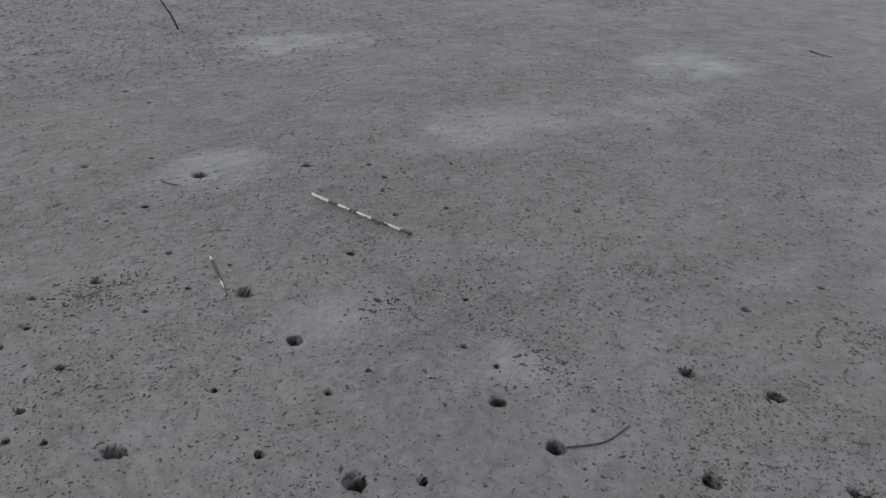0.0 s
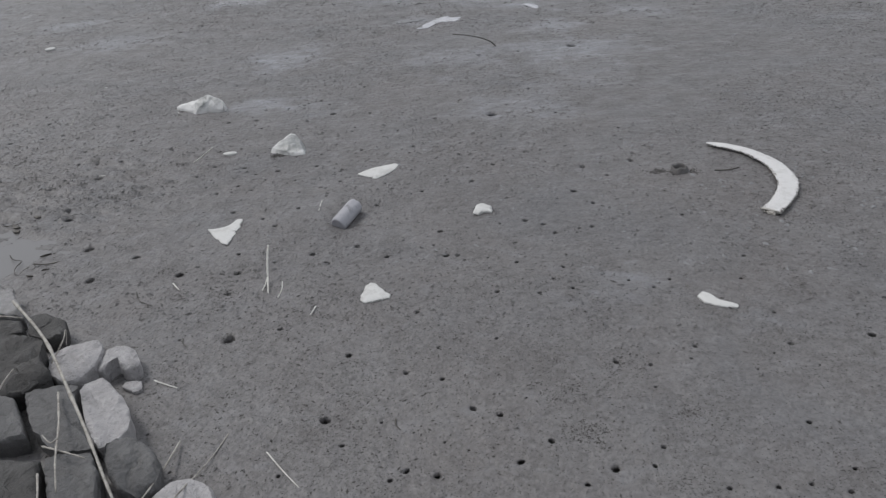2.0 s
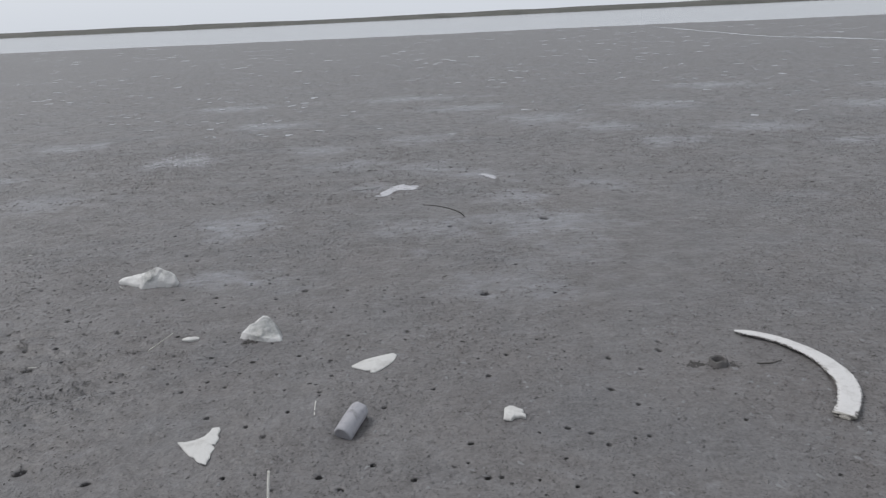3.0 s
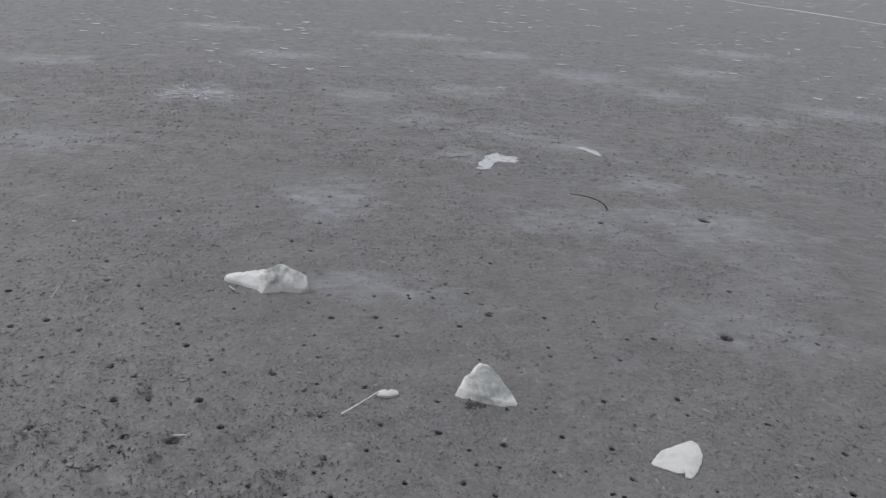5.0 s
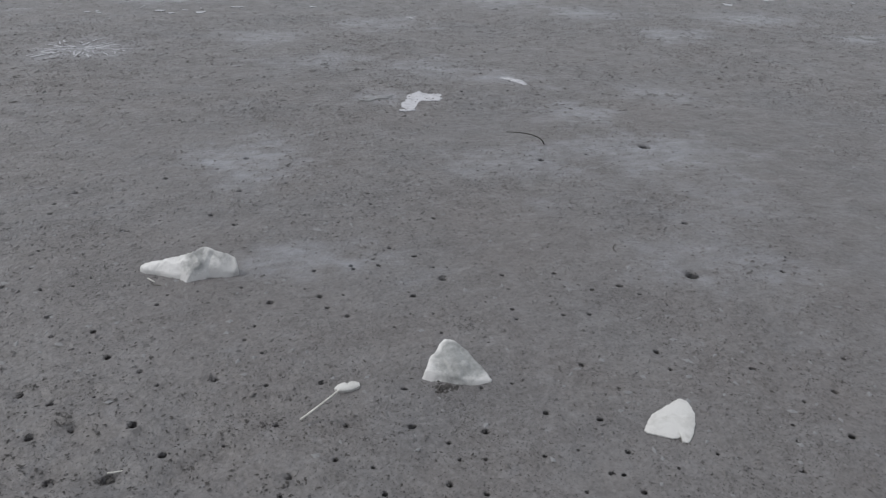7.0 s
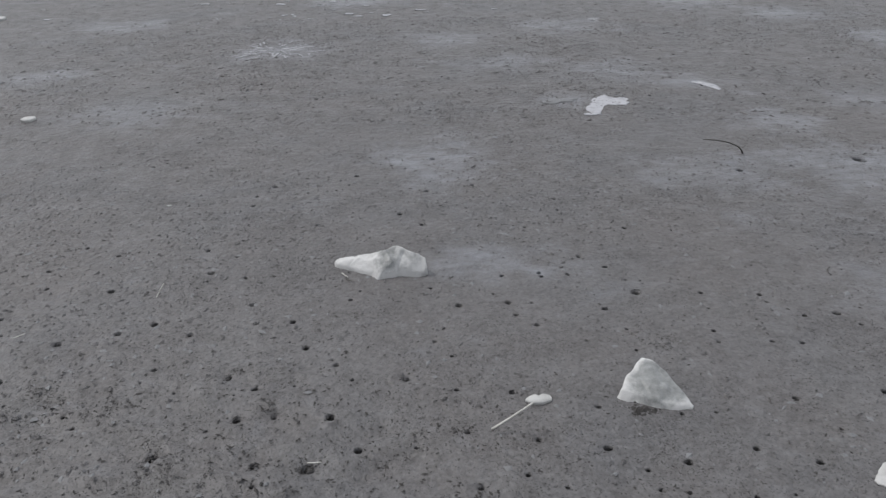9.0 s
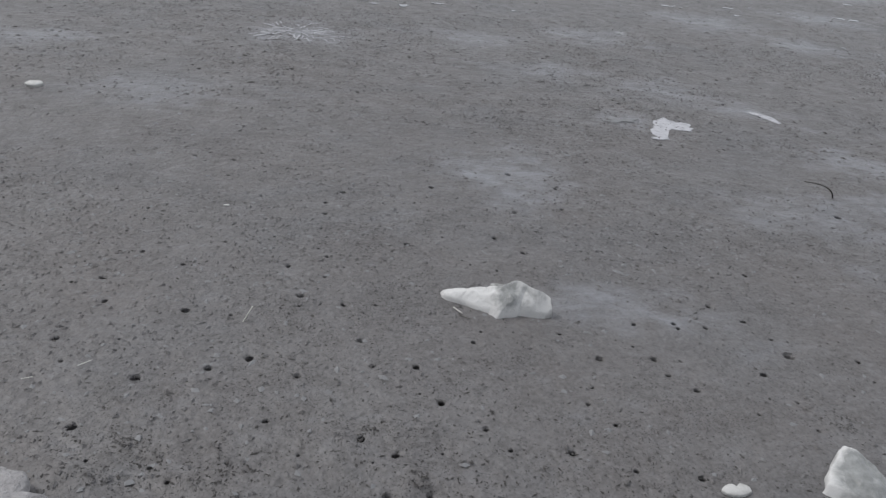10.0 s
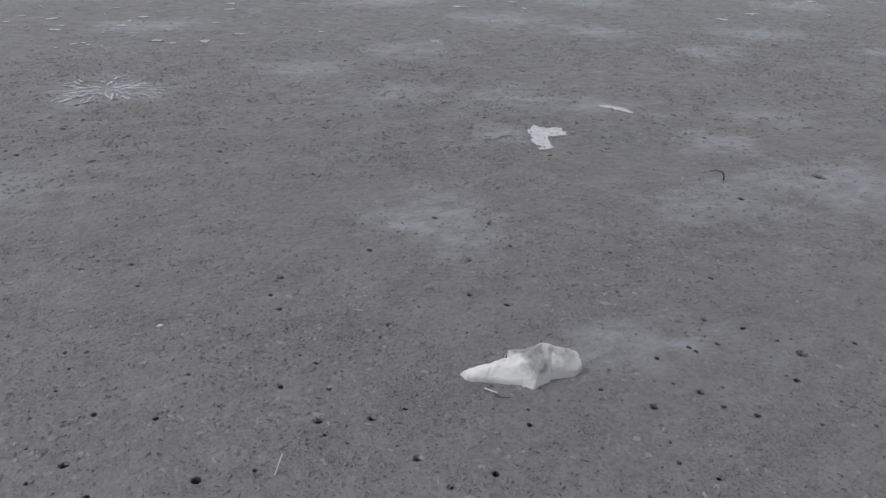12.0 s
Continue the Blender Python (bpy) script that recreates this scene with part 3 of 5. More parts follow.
def rain_of_burrows():
    """The known burrows, and many small ones strewn between them."""
    rnd, out = random.Random(11), []
    for area in (BURROWS_FAR_WEST, BURROWS_WEST, BURROWS_BY_LONG_STONE, BURROWS_BY_STRAW, BURROWS_BY_TRIANGLE, BURROWS_BY_SHELLS, BURROWS_MIDDLE, BURROWS_BY_CORE, BURROWS_BY_CHIP, BURROWS_BY_ROCKS, BURROWS_BY_BONE):
        out += [(x, y, 0.00092 * r) for x, y, r in area]
    known = len(out)
    while len(out) < known + 520:
        x, y = rnd.uniform(-2.9, 3.0), rnd.uniform(-0.7, 4.9)
        r = rnd.choice((0.002, 0.0025, 0.003, 0.0035, 0.004))
        if all((x - a) ** 2 + (y - b) ** 2 > (0.03 + 2 * c) ** 2 for a, b, c in out):
            out.append((x, y, r))
    near = len(out)
    while len(out) < near + 420:
        x, y = rnd.uniform(-4.5, 5.0), rnd.uniform(4.9, 9.0)
        if all((x - a) ** 2 + (y - b) ** 2 > 0.006 for a, b, c in out[near:]):
            out.append((x, y, rnd.uniform(0.004, 0.011)))
    return out


def mud_height(x, y):
    near = max(0.0, 1 - math.hypot(x, y - 2) / 9)
    z = near * (0.006 * wave(x, y, 0.3, 1.3) + 0.0035 * wave(x, y, 1.7, 5) + 0.0046 * wave(x, y, 4.1, 13) + 0.0022 * wave(x, y, 7.7, 31))
    # trampled, ridged mud beside the puddle
    churn = max(0.0, 1 - math.hypot((x + 1.3) / 1.0, (y - 2.05) / 0.85))
    z += churn * (0.026 * wave(x * 0.8, y * 1.5, 2.2, 11) + 0.020 * wave(x, y * 1.4, 9.2, 24))
    pool = math.hypot((x - PUDDLE[0]) / 0.24, (y - PUDDLE[1]) / 0.22)
    z = z * min(1.0, max(0.15, (pool - 0.4) / 0.65)) - 0.018 * max(0.0, 1 - pool)
    # scour round the round stone
    scour = math.hypot((x - 0.105) / 0.085, (y - 1.825) / 0.12)
    z -= 0.020 * max(0.0, 1 - scour)
    # the open water to the north, and a broad channel that comes in from the east
    out = max(y - 44.8 - 1.2 * wave(x, 3.0, 0, 0.06) - 0.5 * wave(x, 9.0, 0, 0.3), x - 20.4 - 0.385 * (y - 13.8) - 0.4 * wave(y, 4.0, 0, 0.2))
    if out > 0:
        z -= min(1.2, out * 0.1)
    return z


def film_share(x, y):
    best = 0.0
    for fx, fy, a, b, s in FILMS:
        d = math.hypot((x - fx) / a, (y - fy) / b)
        if d < 1.6:
            edge = d + 0.55 * wave(x, y, fx, 5) + 0.5 * wave(x, y, fy, 13) + 0.3 * wave(x, y, fx, 30)
            best = max(best, s * min(1.0, max(0.0, (1.15 - edge) / 0.75)))
    return best


def build_ground():
    rnd, burrows = random.Random(5), rain_of_burrows()
    cells = {}
    for hole in burrows:
        cells.setdefault((int(hole[0] // 0.1), int(hole[1] // 0.1)), []).append(hole)

    def clear(x, y):
        cx, cy = int(x // 0.1), int(y // 0.1)
        return all((x - a) ** 2 + (y - b) ** 2 > (2.1 * c + 0.004) ** 2 for i in (-1, 0, 1) for j in (-1, 0, 1) for a, b, c in cells.get((cx + i, cy + j), ()))

    plan, height, slant = [], [], {}

    def grid(x0, x1, y0, y1, step, inner=None):
        for i in range(int((x1 - x0) / step) + 1):
            for j in range(int((y1 - y0) / step) + 1):
                x, y = x0 + i * step, y0 + j * step
                if inner and inner[0] < x < inner[1] and inner[2] < y < inner[3]:
                    continue
                x, y = x + rnd.uniform(-0.3, 0.3) * step, y + rnd.uniform(-0.3, 0.3) * step
                if step > 0.2 or clear(x, y):
                    plan.append(Vector((x, y)))
                    height.append(mud_height(x, y))

    fine, middle, wide = (-2.9, 3.3, -0.8, 4.9), (-8.0, 9.0, -3.0, 12.0), (-70.0, 70.0, -20.0, 64.0)
    grid(*fine, 0.026)
    grid(*middle, 0.12, fine)
    grid(*wide, 1.0, middle)
    grid(-1500.0, 1500.0, -600.0, 2600.0, 50.0, wide)
    for x, y, r in burrows:
        turn, long = rnd.uniform(0, math.pi), rnd.uniform(1.0, 1.35)
        lip, lean = rnd.uniform(0.0, 0.7), (rnd.uniform(-0.5, 0.5) * r, rnd.uniform(-0.4, 0.35) * r)
        ground, funnel, dish = mud_height(x, y), rnd.choice((0.0, 0.1, 0.25, 0.45)), rnd.choice((0.0, 0.2, 0.4, 0.7)) * (0.4 if r > 0.009 else 1.0)
        count = 11 if r > 0.006 else 8
        for f, z, shift in ((0.45, -9.0, 1.6), (0.70, -5.5, 1.4), (0.84, -2.0, 0.9), (0.95, -0.24 - dish, 0.22), (1.12, -0.07 + 0.25 * lip - 0.75 * dish, 0.0), (1.5, 0.12 * lip - 0.3 * dish, 0.0), (2.0, 0.0, 0.0)):
            for k in range(count):
                a = 2 * math.pi * (k + 0.3 * f) / count
                rr = r * f * (1 + 0.16 * wave(math.cos(a) + x * 7, math.sin(a) + y * 7, 0, 1.3))
                u, v = rr * math.cos(a) * long, rr * math.sin(a)
                px, py = x + u * math.cos(turn) - v * math.sin(turn), y + u * math.sin(turn) + v * math.cos(turn)
                swell = {0.45: 2.6, 0.70: 1.5, 0.84: 0.85}.get(f, 0.0)
                slant[len(plan)] = (lean[0] * shift + swell * (px - x), lean[1] * shift + swell * (py - y) + funnel * r * (f == 1.12))
                plan.append(Vector((px, py)))
                height.append((ground if f < 2 else mud_height(px, py)) + z * r)
        slant[len(plan)] = (1.6 * lean[0], 1.6 * lean[1])
        plan.append(Vector((x, y)))
        height.append(ground - 11.3 * r)
    from mathutils.geometry import delaunay_2d_cdt
    flat, _, faces, origin, _, _ = delaunay_2d_cdt(plan, [], [], 0, 1e-6)
    verts = [(p.x + slant.get(o[0], (0, 0))[0], p.y + slant.get(o[0], (0, 0))[1], height[o[0]]) for p, o in zip(flat, origin)]
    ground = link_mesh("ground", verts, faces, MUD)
    layer = ground.data.attributes.new("film", "FLOAT", "POINT")
    layer.data.foreach_set("value", [film_share(p.x, p.y) if abs(p.x) < 9 and -3 < p.y < 12 else 0.0 for p in flat])
    return tagged(ground, "wet grey tidal mud flat pitted with burrows", "mud flat", kind="structure")


ground = build_ground()


def build_distance():
    water = link_mesh("water", [(-1500, 40, -0.05), (15, 40, -0.05), (1500, 40, -0.05), (1500, 330, -0.05), (15, 330, -0.05), (-1500, 330, -0.05), (15, -30, -0.05), (1500, -30, -0.05)], [(0, 1, 4, 5), (1, 2, 3, 4), (6, 7, 2, 1)], WATER)
    tagged(water, "calm pale shallow water beyond the mud", "water", kind="structure")
    verts, faces, rows = [], [], 7
    columns = 420
    for i in range(columns + 1):
        x = -1400 + 2800 * i / columns
        top = 1.15 + 0.3 * wave(x, 0, 0, 0.012) + 0.22 * wave(x, 5, 0, 0.08) + 0.12 * wave(x, 9, 0, 0.3)
        front = 205 + 14 * wave(x, 2, 0, 0.006)
        for k in range(rows):
            f = k / (rows - 1)
            verts.append((x, front + 26 * f, -0.3 + (top + 0.3) * min(1.0, 1.7 * f) ** 0.6))
    for i in range(columns):
        for k in range(rows - 1):
            a = i * rows + k
            faces.append((a, a + rows, a + rows + 1, a + 1))
    bank = link_mesh("far_bank", verts, faces, BANK)
    tagged(bank, "low dark grassy bank across the water", "bank", kind="structure")


build_distance()


def build_shade_bank():
    """An unseen stone bank, added behind the riprap to block sky light: lumpy, uneven, with a level crest."""
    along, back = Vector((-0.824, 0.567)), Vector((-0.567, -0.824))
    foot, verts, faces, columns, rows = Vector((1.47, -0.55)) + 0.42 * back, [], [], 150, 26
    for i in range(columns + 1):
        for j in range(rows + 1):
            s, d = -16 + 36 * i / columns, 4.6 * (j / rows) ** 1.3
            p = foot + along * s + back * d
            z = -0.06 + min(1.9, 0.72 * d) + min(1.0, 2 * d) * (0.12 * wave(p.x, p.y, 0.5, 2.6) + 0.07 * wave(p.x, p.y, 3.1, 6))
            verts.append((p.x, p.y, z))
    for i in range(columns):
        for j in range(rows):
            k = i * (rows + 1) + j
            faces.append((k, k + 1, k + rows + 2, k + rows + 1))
    tagged(link_mesh("bank", verts, faces, ROCK), "unseen dark stone bank added behind the mud's edge to block light", "bank", kind="structure")


build_shade_bank()


def ribbon(name, line, label):
    """A shallow runnel of standing water: a winding strip whose width changes along it."""
    pts, path = [Vector(p) for p in line], []
    for i in range(len(pts) - 1):
        p0, p1, p2, p3 = pts[max(i - 1, 0)], pts[i], pts[i + 1], pts[min(i + 2, len(pts) - 1)]
        for s in range(14):
            t = s / 14
            path.append(0.5 * (2 * p1 + (p2 - p0) * t + (2 * p0 - 5 * p1 + 4 * p2 - p3) * t * t + (3 * p1 - p0 - 3 * p2 + p3) * t**3))
    verts, faces = [], []
    for i, p in enumerate(path):
        ahead = (path[min(i + 1, len(path) - 1)] - path[max(i - 1, 0)]).normalized()
        w = max(0.02, p.z * (1 + 0.9 * wave(p.x, p.y, 0, 1.9) + 0.4 * wave(p.x, p.y, 3, 6)))
        verts += [(p.x - ahead.y * w, p.y + ahead.x * w, 0.006), (p.x + ahead.y * w, p.y - ahead.x * w, 0.006)]
    faces = [(2 * i, 2 * i + 1, 2 * i + 3, 2 * i + 2) for i in range(len(path) - 1)]
    return tagged(link_mesh(name, verts, faces, WATER), label, "runnel", kind="structure")


ribbon("runnel", [(8.8, 40, 0.10), (8.9, 30, 0.08), (9.05, 24.3, 0.09), (9.85, 22.2, 0.12), (10.3, 19.8, 0.12), (10.5, 18.2, 0.10), (10.85, 15.8, 0.10), (10.95, 14.1, 0.14), (10.35, 12.2, 0.2), (9.55, 11.0, 0.34), (9.1, 10.1, 0.2), (8.5, 9.2, 0.07), (8.25, 8.4, 0.045), (7.95, 7.5, 0.03), (8.6, 7.0, 0.035), (12.5, 5.6, 0.05)], "narrow winding runnel of pale water in the mud")


def pool(name, x, y, a, b, seed, label):
    rim = []
    for k in range(40):
        t = 2 * math.pi * k / 40
        s = 1 + 0.28 * wave(math.cos(t) + seed, math.sin(t), 0, 1.2) + 0.16 * wave(math.cos(t), math.sin(t) + seed, 0, 3.5)
        rim.append((x + a * s * math.cos(t), y + b * s * math.sin(t), -0.0055))
    return tagged(link_mesh(name, rim, [tuple(range(40))], SKIN), label, "puddle", kind="structure")


pool("puddle", PUDDLE[0], PUDDLE[1], 0.27, 0.24, 4, "shallow grey puddle in trampled mud")


# ---- the long bleached rib ----
def build_rib():
    line = [(1.334, 2.440, 0.006), (1.360, 2.430, 0.018), (1.395, 2.410, 0.023), (1.454, 2.362, 0.025), (1.497, 2.299, 0.027), (1.530, 2.227, 0.031), (1.544, 2.149, 0.034), (1.546, 2.069, 0.036), (1.527, 1.992, 0.035), (1.495, 1.920, 0.034), (1.453, 1.852, 0.034)]
    rib = tagged(new("rib_bone"), "long curved bleached rib bone lying on wet mud", "bone")
    rib.location = (1.47, 2.15, 0)
    pts, path = [Vector(p) for p in line], []
    for i in range(len(pts) - 1):
        p0, p1, p2, p3 = pts[max(i - 1, 0)], pts[i], pts[i + 1], pts[min(i + 2, len(pts) - 1)]
        for s in range(8):
            t = s / 8
            path.append(0.5 * (2 * p1 + (p2 - p0) * t + (2 * p0 - 5 * p1 + 4 * p2 - p3) * t * t + (3 * p1 - p0 - 3 * p2 + p3) * t**3))
    path.append(pts[-1])
    verts, faces, edges, sides, last = [], [], [], 22, len(path) - 1
    for i, p in enumerate(path):
        d = path[min(i + 1, last)] - path[max(i - 1, 0)]
        ahead = Vector((d.x, d.y, 0)).normalized()
        side = Vector((ahead.y, -ahead.x, 0))
        half, thick = 0.93 * p.z, 0.0056 + 0.003 * i / last
        for k in range(sides):
            a = 2 * math.pi * k / sides
            cx, cz = math.cos(a), math.sin(a)
            cx, cz = math.copysign(abs(cx) ** 0.6, cx), math.copysign(abs(cz) ** 0.55, cz)
            w = half * (1 + 0.09 * wave(p.x, p.y, cx, 30) + 0.12 * wave(p.x, p.y, cx, 75)) * (0.82 if cz < -0.2 else 1.0)
            groove = 0.0025 * max(0.0, cz) * math.exp(-((cx + 0.45) ** 2) * 18)
            q = p + side * cx * w
            edges.append(abs(cx) ** 2.6 + 0.3 * max(0.0, i / last - 0.9) / 0.1)
            verts.append((q.x - 1.47, q.y - 2.15, 0.002 + thick + cz * thick - groove))
    for i in range(last):
        for k in range(sides):
            a, b = i * sides + k, i * sides + (k + 1) % sides
            faces.append((a, a + sides, b + sides, b))
    faces.append(tuple(range(sides)))
    shaft = link_mesh("shaft", verts, faces, RIB, rib)
    layer = shaft.data.attributes.new("edge", "FLOAT", "POINT")
    layer.data.foreach_set("value", edges)
    end = [Vector(v) for v in verts[last * sides:]]
    c = sum(end, Vector((0, 0, 0))) / sides
    tail = (path[last] - path[last - 1])
    out = Vector((tail.x, tail.y, 0)).normalized()
    rows = [end, [c + (v - c) * (0.97 + 0.05 * wave(v.x, v.y, v.z, 160)) + out * (0.005 + 0.004 * wave(v.x, v.y, v.z, 130)) for v in end], [c + (v - c) * 0.6 + out * 0.005 for v in end]]
    faces = []
    for r in range(2):
        for k in range(sides):
            a, b = r * sides + k, r * sides + (k + 1) % sides
            faces.append((a, a + sides, b + sides, b))
    faces.append(tuple(range(2 * sides, 3 * sides)))
    tagged(link_mesh("broken_end", [v for row in rows for v in row], faces, MARROW, rib), "spongy broken end")
    return rib


build_rib()

# ---- shards of shell and bone ----
GROUP = "bleached shards on the mud"


def shard(name, label, category, knots, thick, dome, seed, **more):
    return tagged(slab(name, knots, thick, 0.7 * dome, SHELL, seed, rough=0.0016, **more), label, category, GROUP)


shard("shell_fragment", "fan-shaped white shell fragment with a ragged edge", "shell", [(-0.393, 1.759), (-0.368, 1.761), (-0.346, 1.773), (-0.329, 1.789), (-0.320, 1.817), (-0.318, 1.837), (-0.299, 1.839), (-0.292, 1.825), (-0.290, 1.797), (-0.281, 1.779), (-0.282, 1.747), (-0.297, 1.756), (-0.281, 1.736), (-0.275, 1.724), (-0.278, 1.703), (-0.273, 1.683), (-0.275, 1.664), (-0.273, 1.649), (-0.285, 1.655), (-0.301, 1.661), (-0.318, 1.682), (-0.336, 1.693), (-0.360, 1.719), (-0.372, 1.734)], 0.005, 0.003, 5, jag=0.0012, smooth=0.3, heart=(-0.315, 1.740))
shard("shell_fragment", "broad white shell fragment notched along one edge", "shell", [(0.020, 2.226), (0.058, 2.274), (0.113, 2.303), (0.147, 2.320), (0.161, 2.307), (0.160, 2.266), (0.144, 2.229), (0.118, 2.189), (0.102, 2.172), (0.088, 2.176), (0.090, 2.189), (0.070, 2.189), (0.041, 2.204), (0.024, 2.214)], 0.006, 0.008, 7, jag=0.0016, smooth=0.5)
shard("shell_fragment", "small rounded white shell fragment", "shell", [(0.280, 1.416), (0.297, 1.411), (0.328, 1.377), (0.353, 1.353), (0.353, 1.336), (0.336, 1.331), (0.310, 1.317), (0.286, 1.309), (0.274, 1.323), (0.269, 1.348), (0.272, 1.370), (0.268, 1.396)], 0.006, 0.006, 9, jag=0.0022)
shard("shell_chip", "small chipped white shell piece", "shell", [(0.521, 1.921), (0.534, 1.934), (0.547, 1.935), (0.560, 1.922), (0.574, 1.914), (0.578, 1.900), (0.572, 1.889), (0.582, 1.884), (0.581, 1.867), (0.568, 1.872), (0.550, 1.867), (0.538, 1.853), (0.528, 1.857), (0.518, 1.862)], 0.010, 0.006, 12, jag=0.001, smooth=0.3, undercut=0.8)
shard("bone_fragment", "slim curved white bone splinter", "bone", [(1.180, 1.366), (1.194, 1.388), (1.212, 1.378), (1.232, 1.348), (1.274, 1.328), (1.268, 1.314), (1.228, 1.320), (1.195, 1.336)], 0.006, 0.004, 15, jag=0.0018)
shard("bone_fragment", "wedge-shaped white bone splinter pointing along the mud", "bone", [(1.368, 0.252), (1.380, 0.270), (1.395, 0.263), (1.404, 0.254), (1.418, 0.245), (1.425, 0.235), (1.434, 0.229), (1.436, 0.221), (1.428, 0.218), (1.419, 0.226), (1.404, 0.226), (1.388, 0.237)], 0.0085, 0.003, 17, jag=0.001, smooth=0.3)
shard("shell_chip", "tiny oval white pebble of shell", "shell", [(-0.656, 2.466), (-0.645, 2.480), (-0.633, 2.484), (-0.624, 2.477), (-0.612, 2.488), (-0.596, 2.480), (-0.598, 2.464), (-0.625, 2.454), (-0.645, 2.456)], 0.007, 0.006, 23, jag=0.0008, smooth=1.0)
shard("shell_chip", "small squared white shell piece far out on the mud", "shell", [(-3.075, 4.665), (-3.072, 4.708), (-3.025, 4.716), (-3.005, 4.690), (-3.018, 4.652), (-3.048, 4.648)], 0.012, 0.008, 29, jag=0.002)
shard("shell_chip", "white shell chip beside a far stick", "shell", [(-4.98, 7.57), (-4.95, 7.66), (-4.86, 7.66), (-4.83, 7.58), (-4.88, 7.52)], 0.018, 0.014, 31, jag=0.003)
shard("shell_chip", "pale crumb of shell in the mud", "shell", [(-1.924, 3.592), (-1.916, 3.601), (-1.906, 3.600), (-1.905, 3.594), (-1.914, 3.589)], 0.003, 0.003, 33, jag=0.001)
tagged(slab("white_stone", [(-2.25, 2.38), (-2.16, 2.43), (-2.107, 2.408), (-2.081, 2.406), (-2.056, 2.368), (-1.989, 2.368), (-1.946, 2.360), (-1.919, 2.300), (-1.887, 2.310), (-1.880, 2.253), (-1.89, 2.19), (-2.0, 2.15), (-2.2, 2.20)], 0.035, 0.018, WHITE_ROCK, 35, jag=0.004, smooth=0.2, heart=(-2.05, 2.28)), "flat jagged white stone at the mud's edge", "stone")

# ---- worn flints ----
def upper_faces(corners):
    """The upward faces of a convex lump through a few corners, as planes."""
    lobe = bmesh.new()
    for p in corners:
        lobe.verts.new(p)
    bmesh.ops.convex_hull(lobe, input=lobe.verts)
    lobe.normal_update()
    planes = [(f.normal.copy(), f.normal.dot(f.verts[0].co)) for f in lobe.faces if f.normal.z > 0.02]
    low = min(p[0] for p in corners), min(p[1] for p in corners)
    high = max(p[0] for p in corners), max(p[1] for p in corners)
    lobe.free()
    return planes, low, high


def chipped_stone(name, hulls, worn, seed, label, bump=0.0018):
    """A flint knapped by wear: flat faces meeting in blunt ridges, its lobes grown into one lump that sits in the mud."""
    lobes, step = [upper_faces(h) for h in hulls], 0.0026
    x0, y0 = min(l[1][0] for l in lobes) - 0.01, min(l[1][1] for l in lobes) - 0.01
    nx, ny = int((max(l[2][0] for l in lobes) + 0.01 - x0) / step), int((max(l[2][1] for l in lobes) + 0.01 - y0) / step)

    def top(x, y):
        x, y = x + 0.007 * wave(x, y, seed, 24), y + 0.007 * wave(y, x, seed + 3, 24)
        each = []
        for planes, _, _ in lobes:
            # the lowest plane over this spot, blunted where two planes meet
            z = sorted((d - n.x * x - n.y * y) / n.z for n, d in planes)
            near = z[0] - 0.0011 * math.exp(-(z[1] - z[0]) / 0.0022)
            each.append(near)
        each.sort(reverse=True)
        z = each[0]
        if len(each) > 1:
            z += 0.004 * math.exp(-(each[0] - each[1]) / 0.006)
        scar = abs(wave(x + seed, y, 0.7, 26))
        return z + bump * (wave(x + seed, y, z, 38) + 0.6 * wave(x, y + seed, z, 90) - 1.3 * max(0.0, 0.22 - scar) / 0.22)

    heights = [[max(-0.016, top(x0 + i * step, y0 + j * step)) for j in range(ny + 1)] for i in range(nx + 1)]
    bm, made = bmesh.new(), {}

    def corner(i, j):
        if (i, j) not in made:
            made[i, j] = bm.verts.new((x0 + i * step, y0 + j * step, heights[i][j]))
        return made[i, j]

    for i in range(nx):
        for j in range(ny):
            if max(heights[i][j], heights[i + 1][j], heights[i][j + 1], heights[i + 1][j + 1]) > -0.0155:
                bm.faces.new((corner(i, j), corner(i + 1, j), corner(i + 1, j + 1), corner(i, j + 1)))
    bmesh.ops.holes_fill(bm, edges=[e for e in bm.edges if e.is_boundary], sides=0)
    bmesh.ops.triangulate(bm, faces=bm.faces)
    me = bpy.data.meshes.new(name)
    bm.to_mesh(me)
    bm.free()
    me.materials.append(FLINT)
    me.polygons.foreach_set("use_smooth", [True] * len(me.polygons))
    layer = me.attributes.new("worn", "FLOAT", "POINT")
    layer.data.foreach_set("value", [worn(v.co) for v in me.vertices])
    return tagged(new(name, me), label, "stone")


def long_wear(p):
    hump = math.exp(-(((p.x + 1.040) / 0.046) ** 2)) * min(1.0, max(0.0, (p.z - 0.012) / 0.02))
    end = math.exp(-(((p.x + 0.955) / 0.034) ** 2)) * min(1.0, max(0.0, (p.z - 0.03) / 0.02))
    return 0.86 * hump + 0.5 * end


def triangle_wear(p):
    return 1.15 * math.exp(-(((p.x + 0.345) / 0.072) ** 2 + ((p.y - 2.505) / 0.066) ** 2) ** 2)


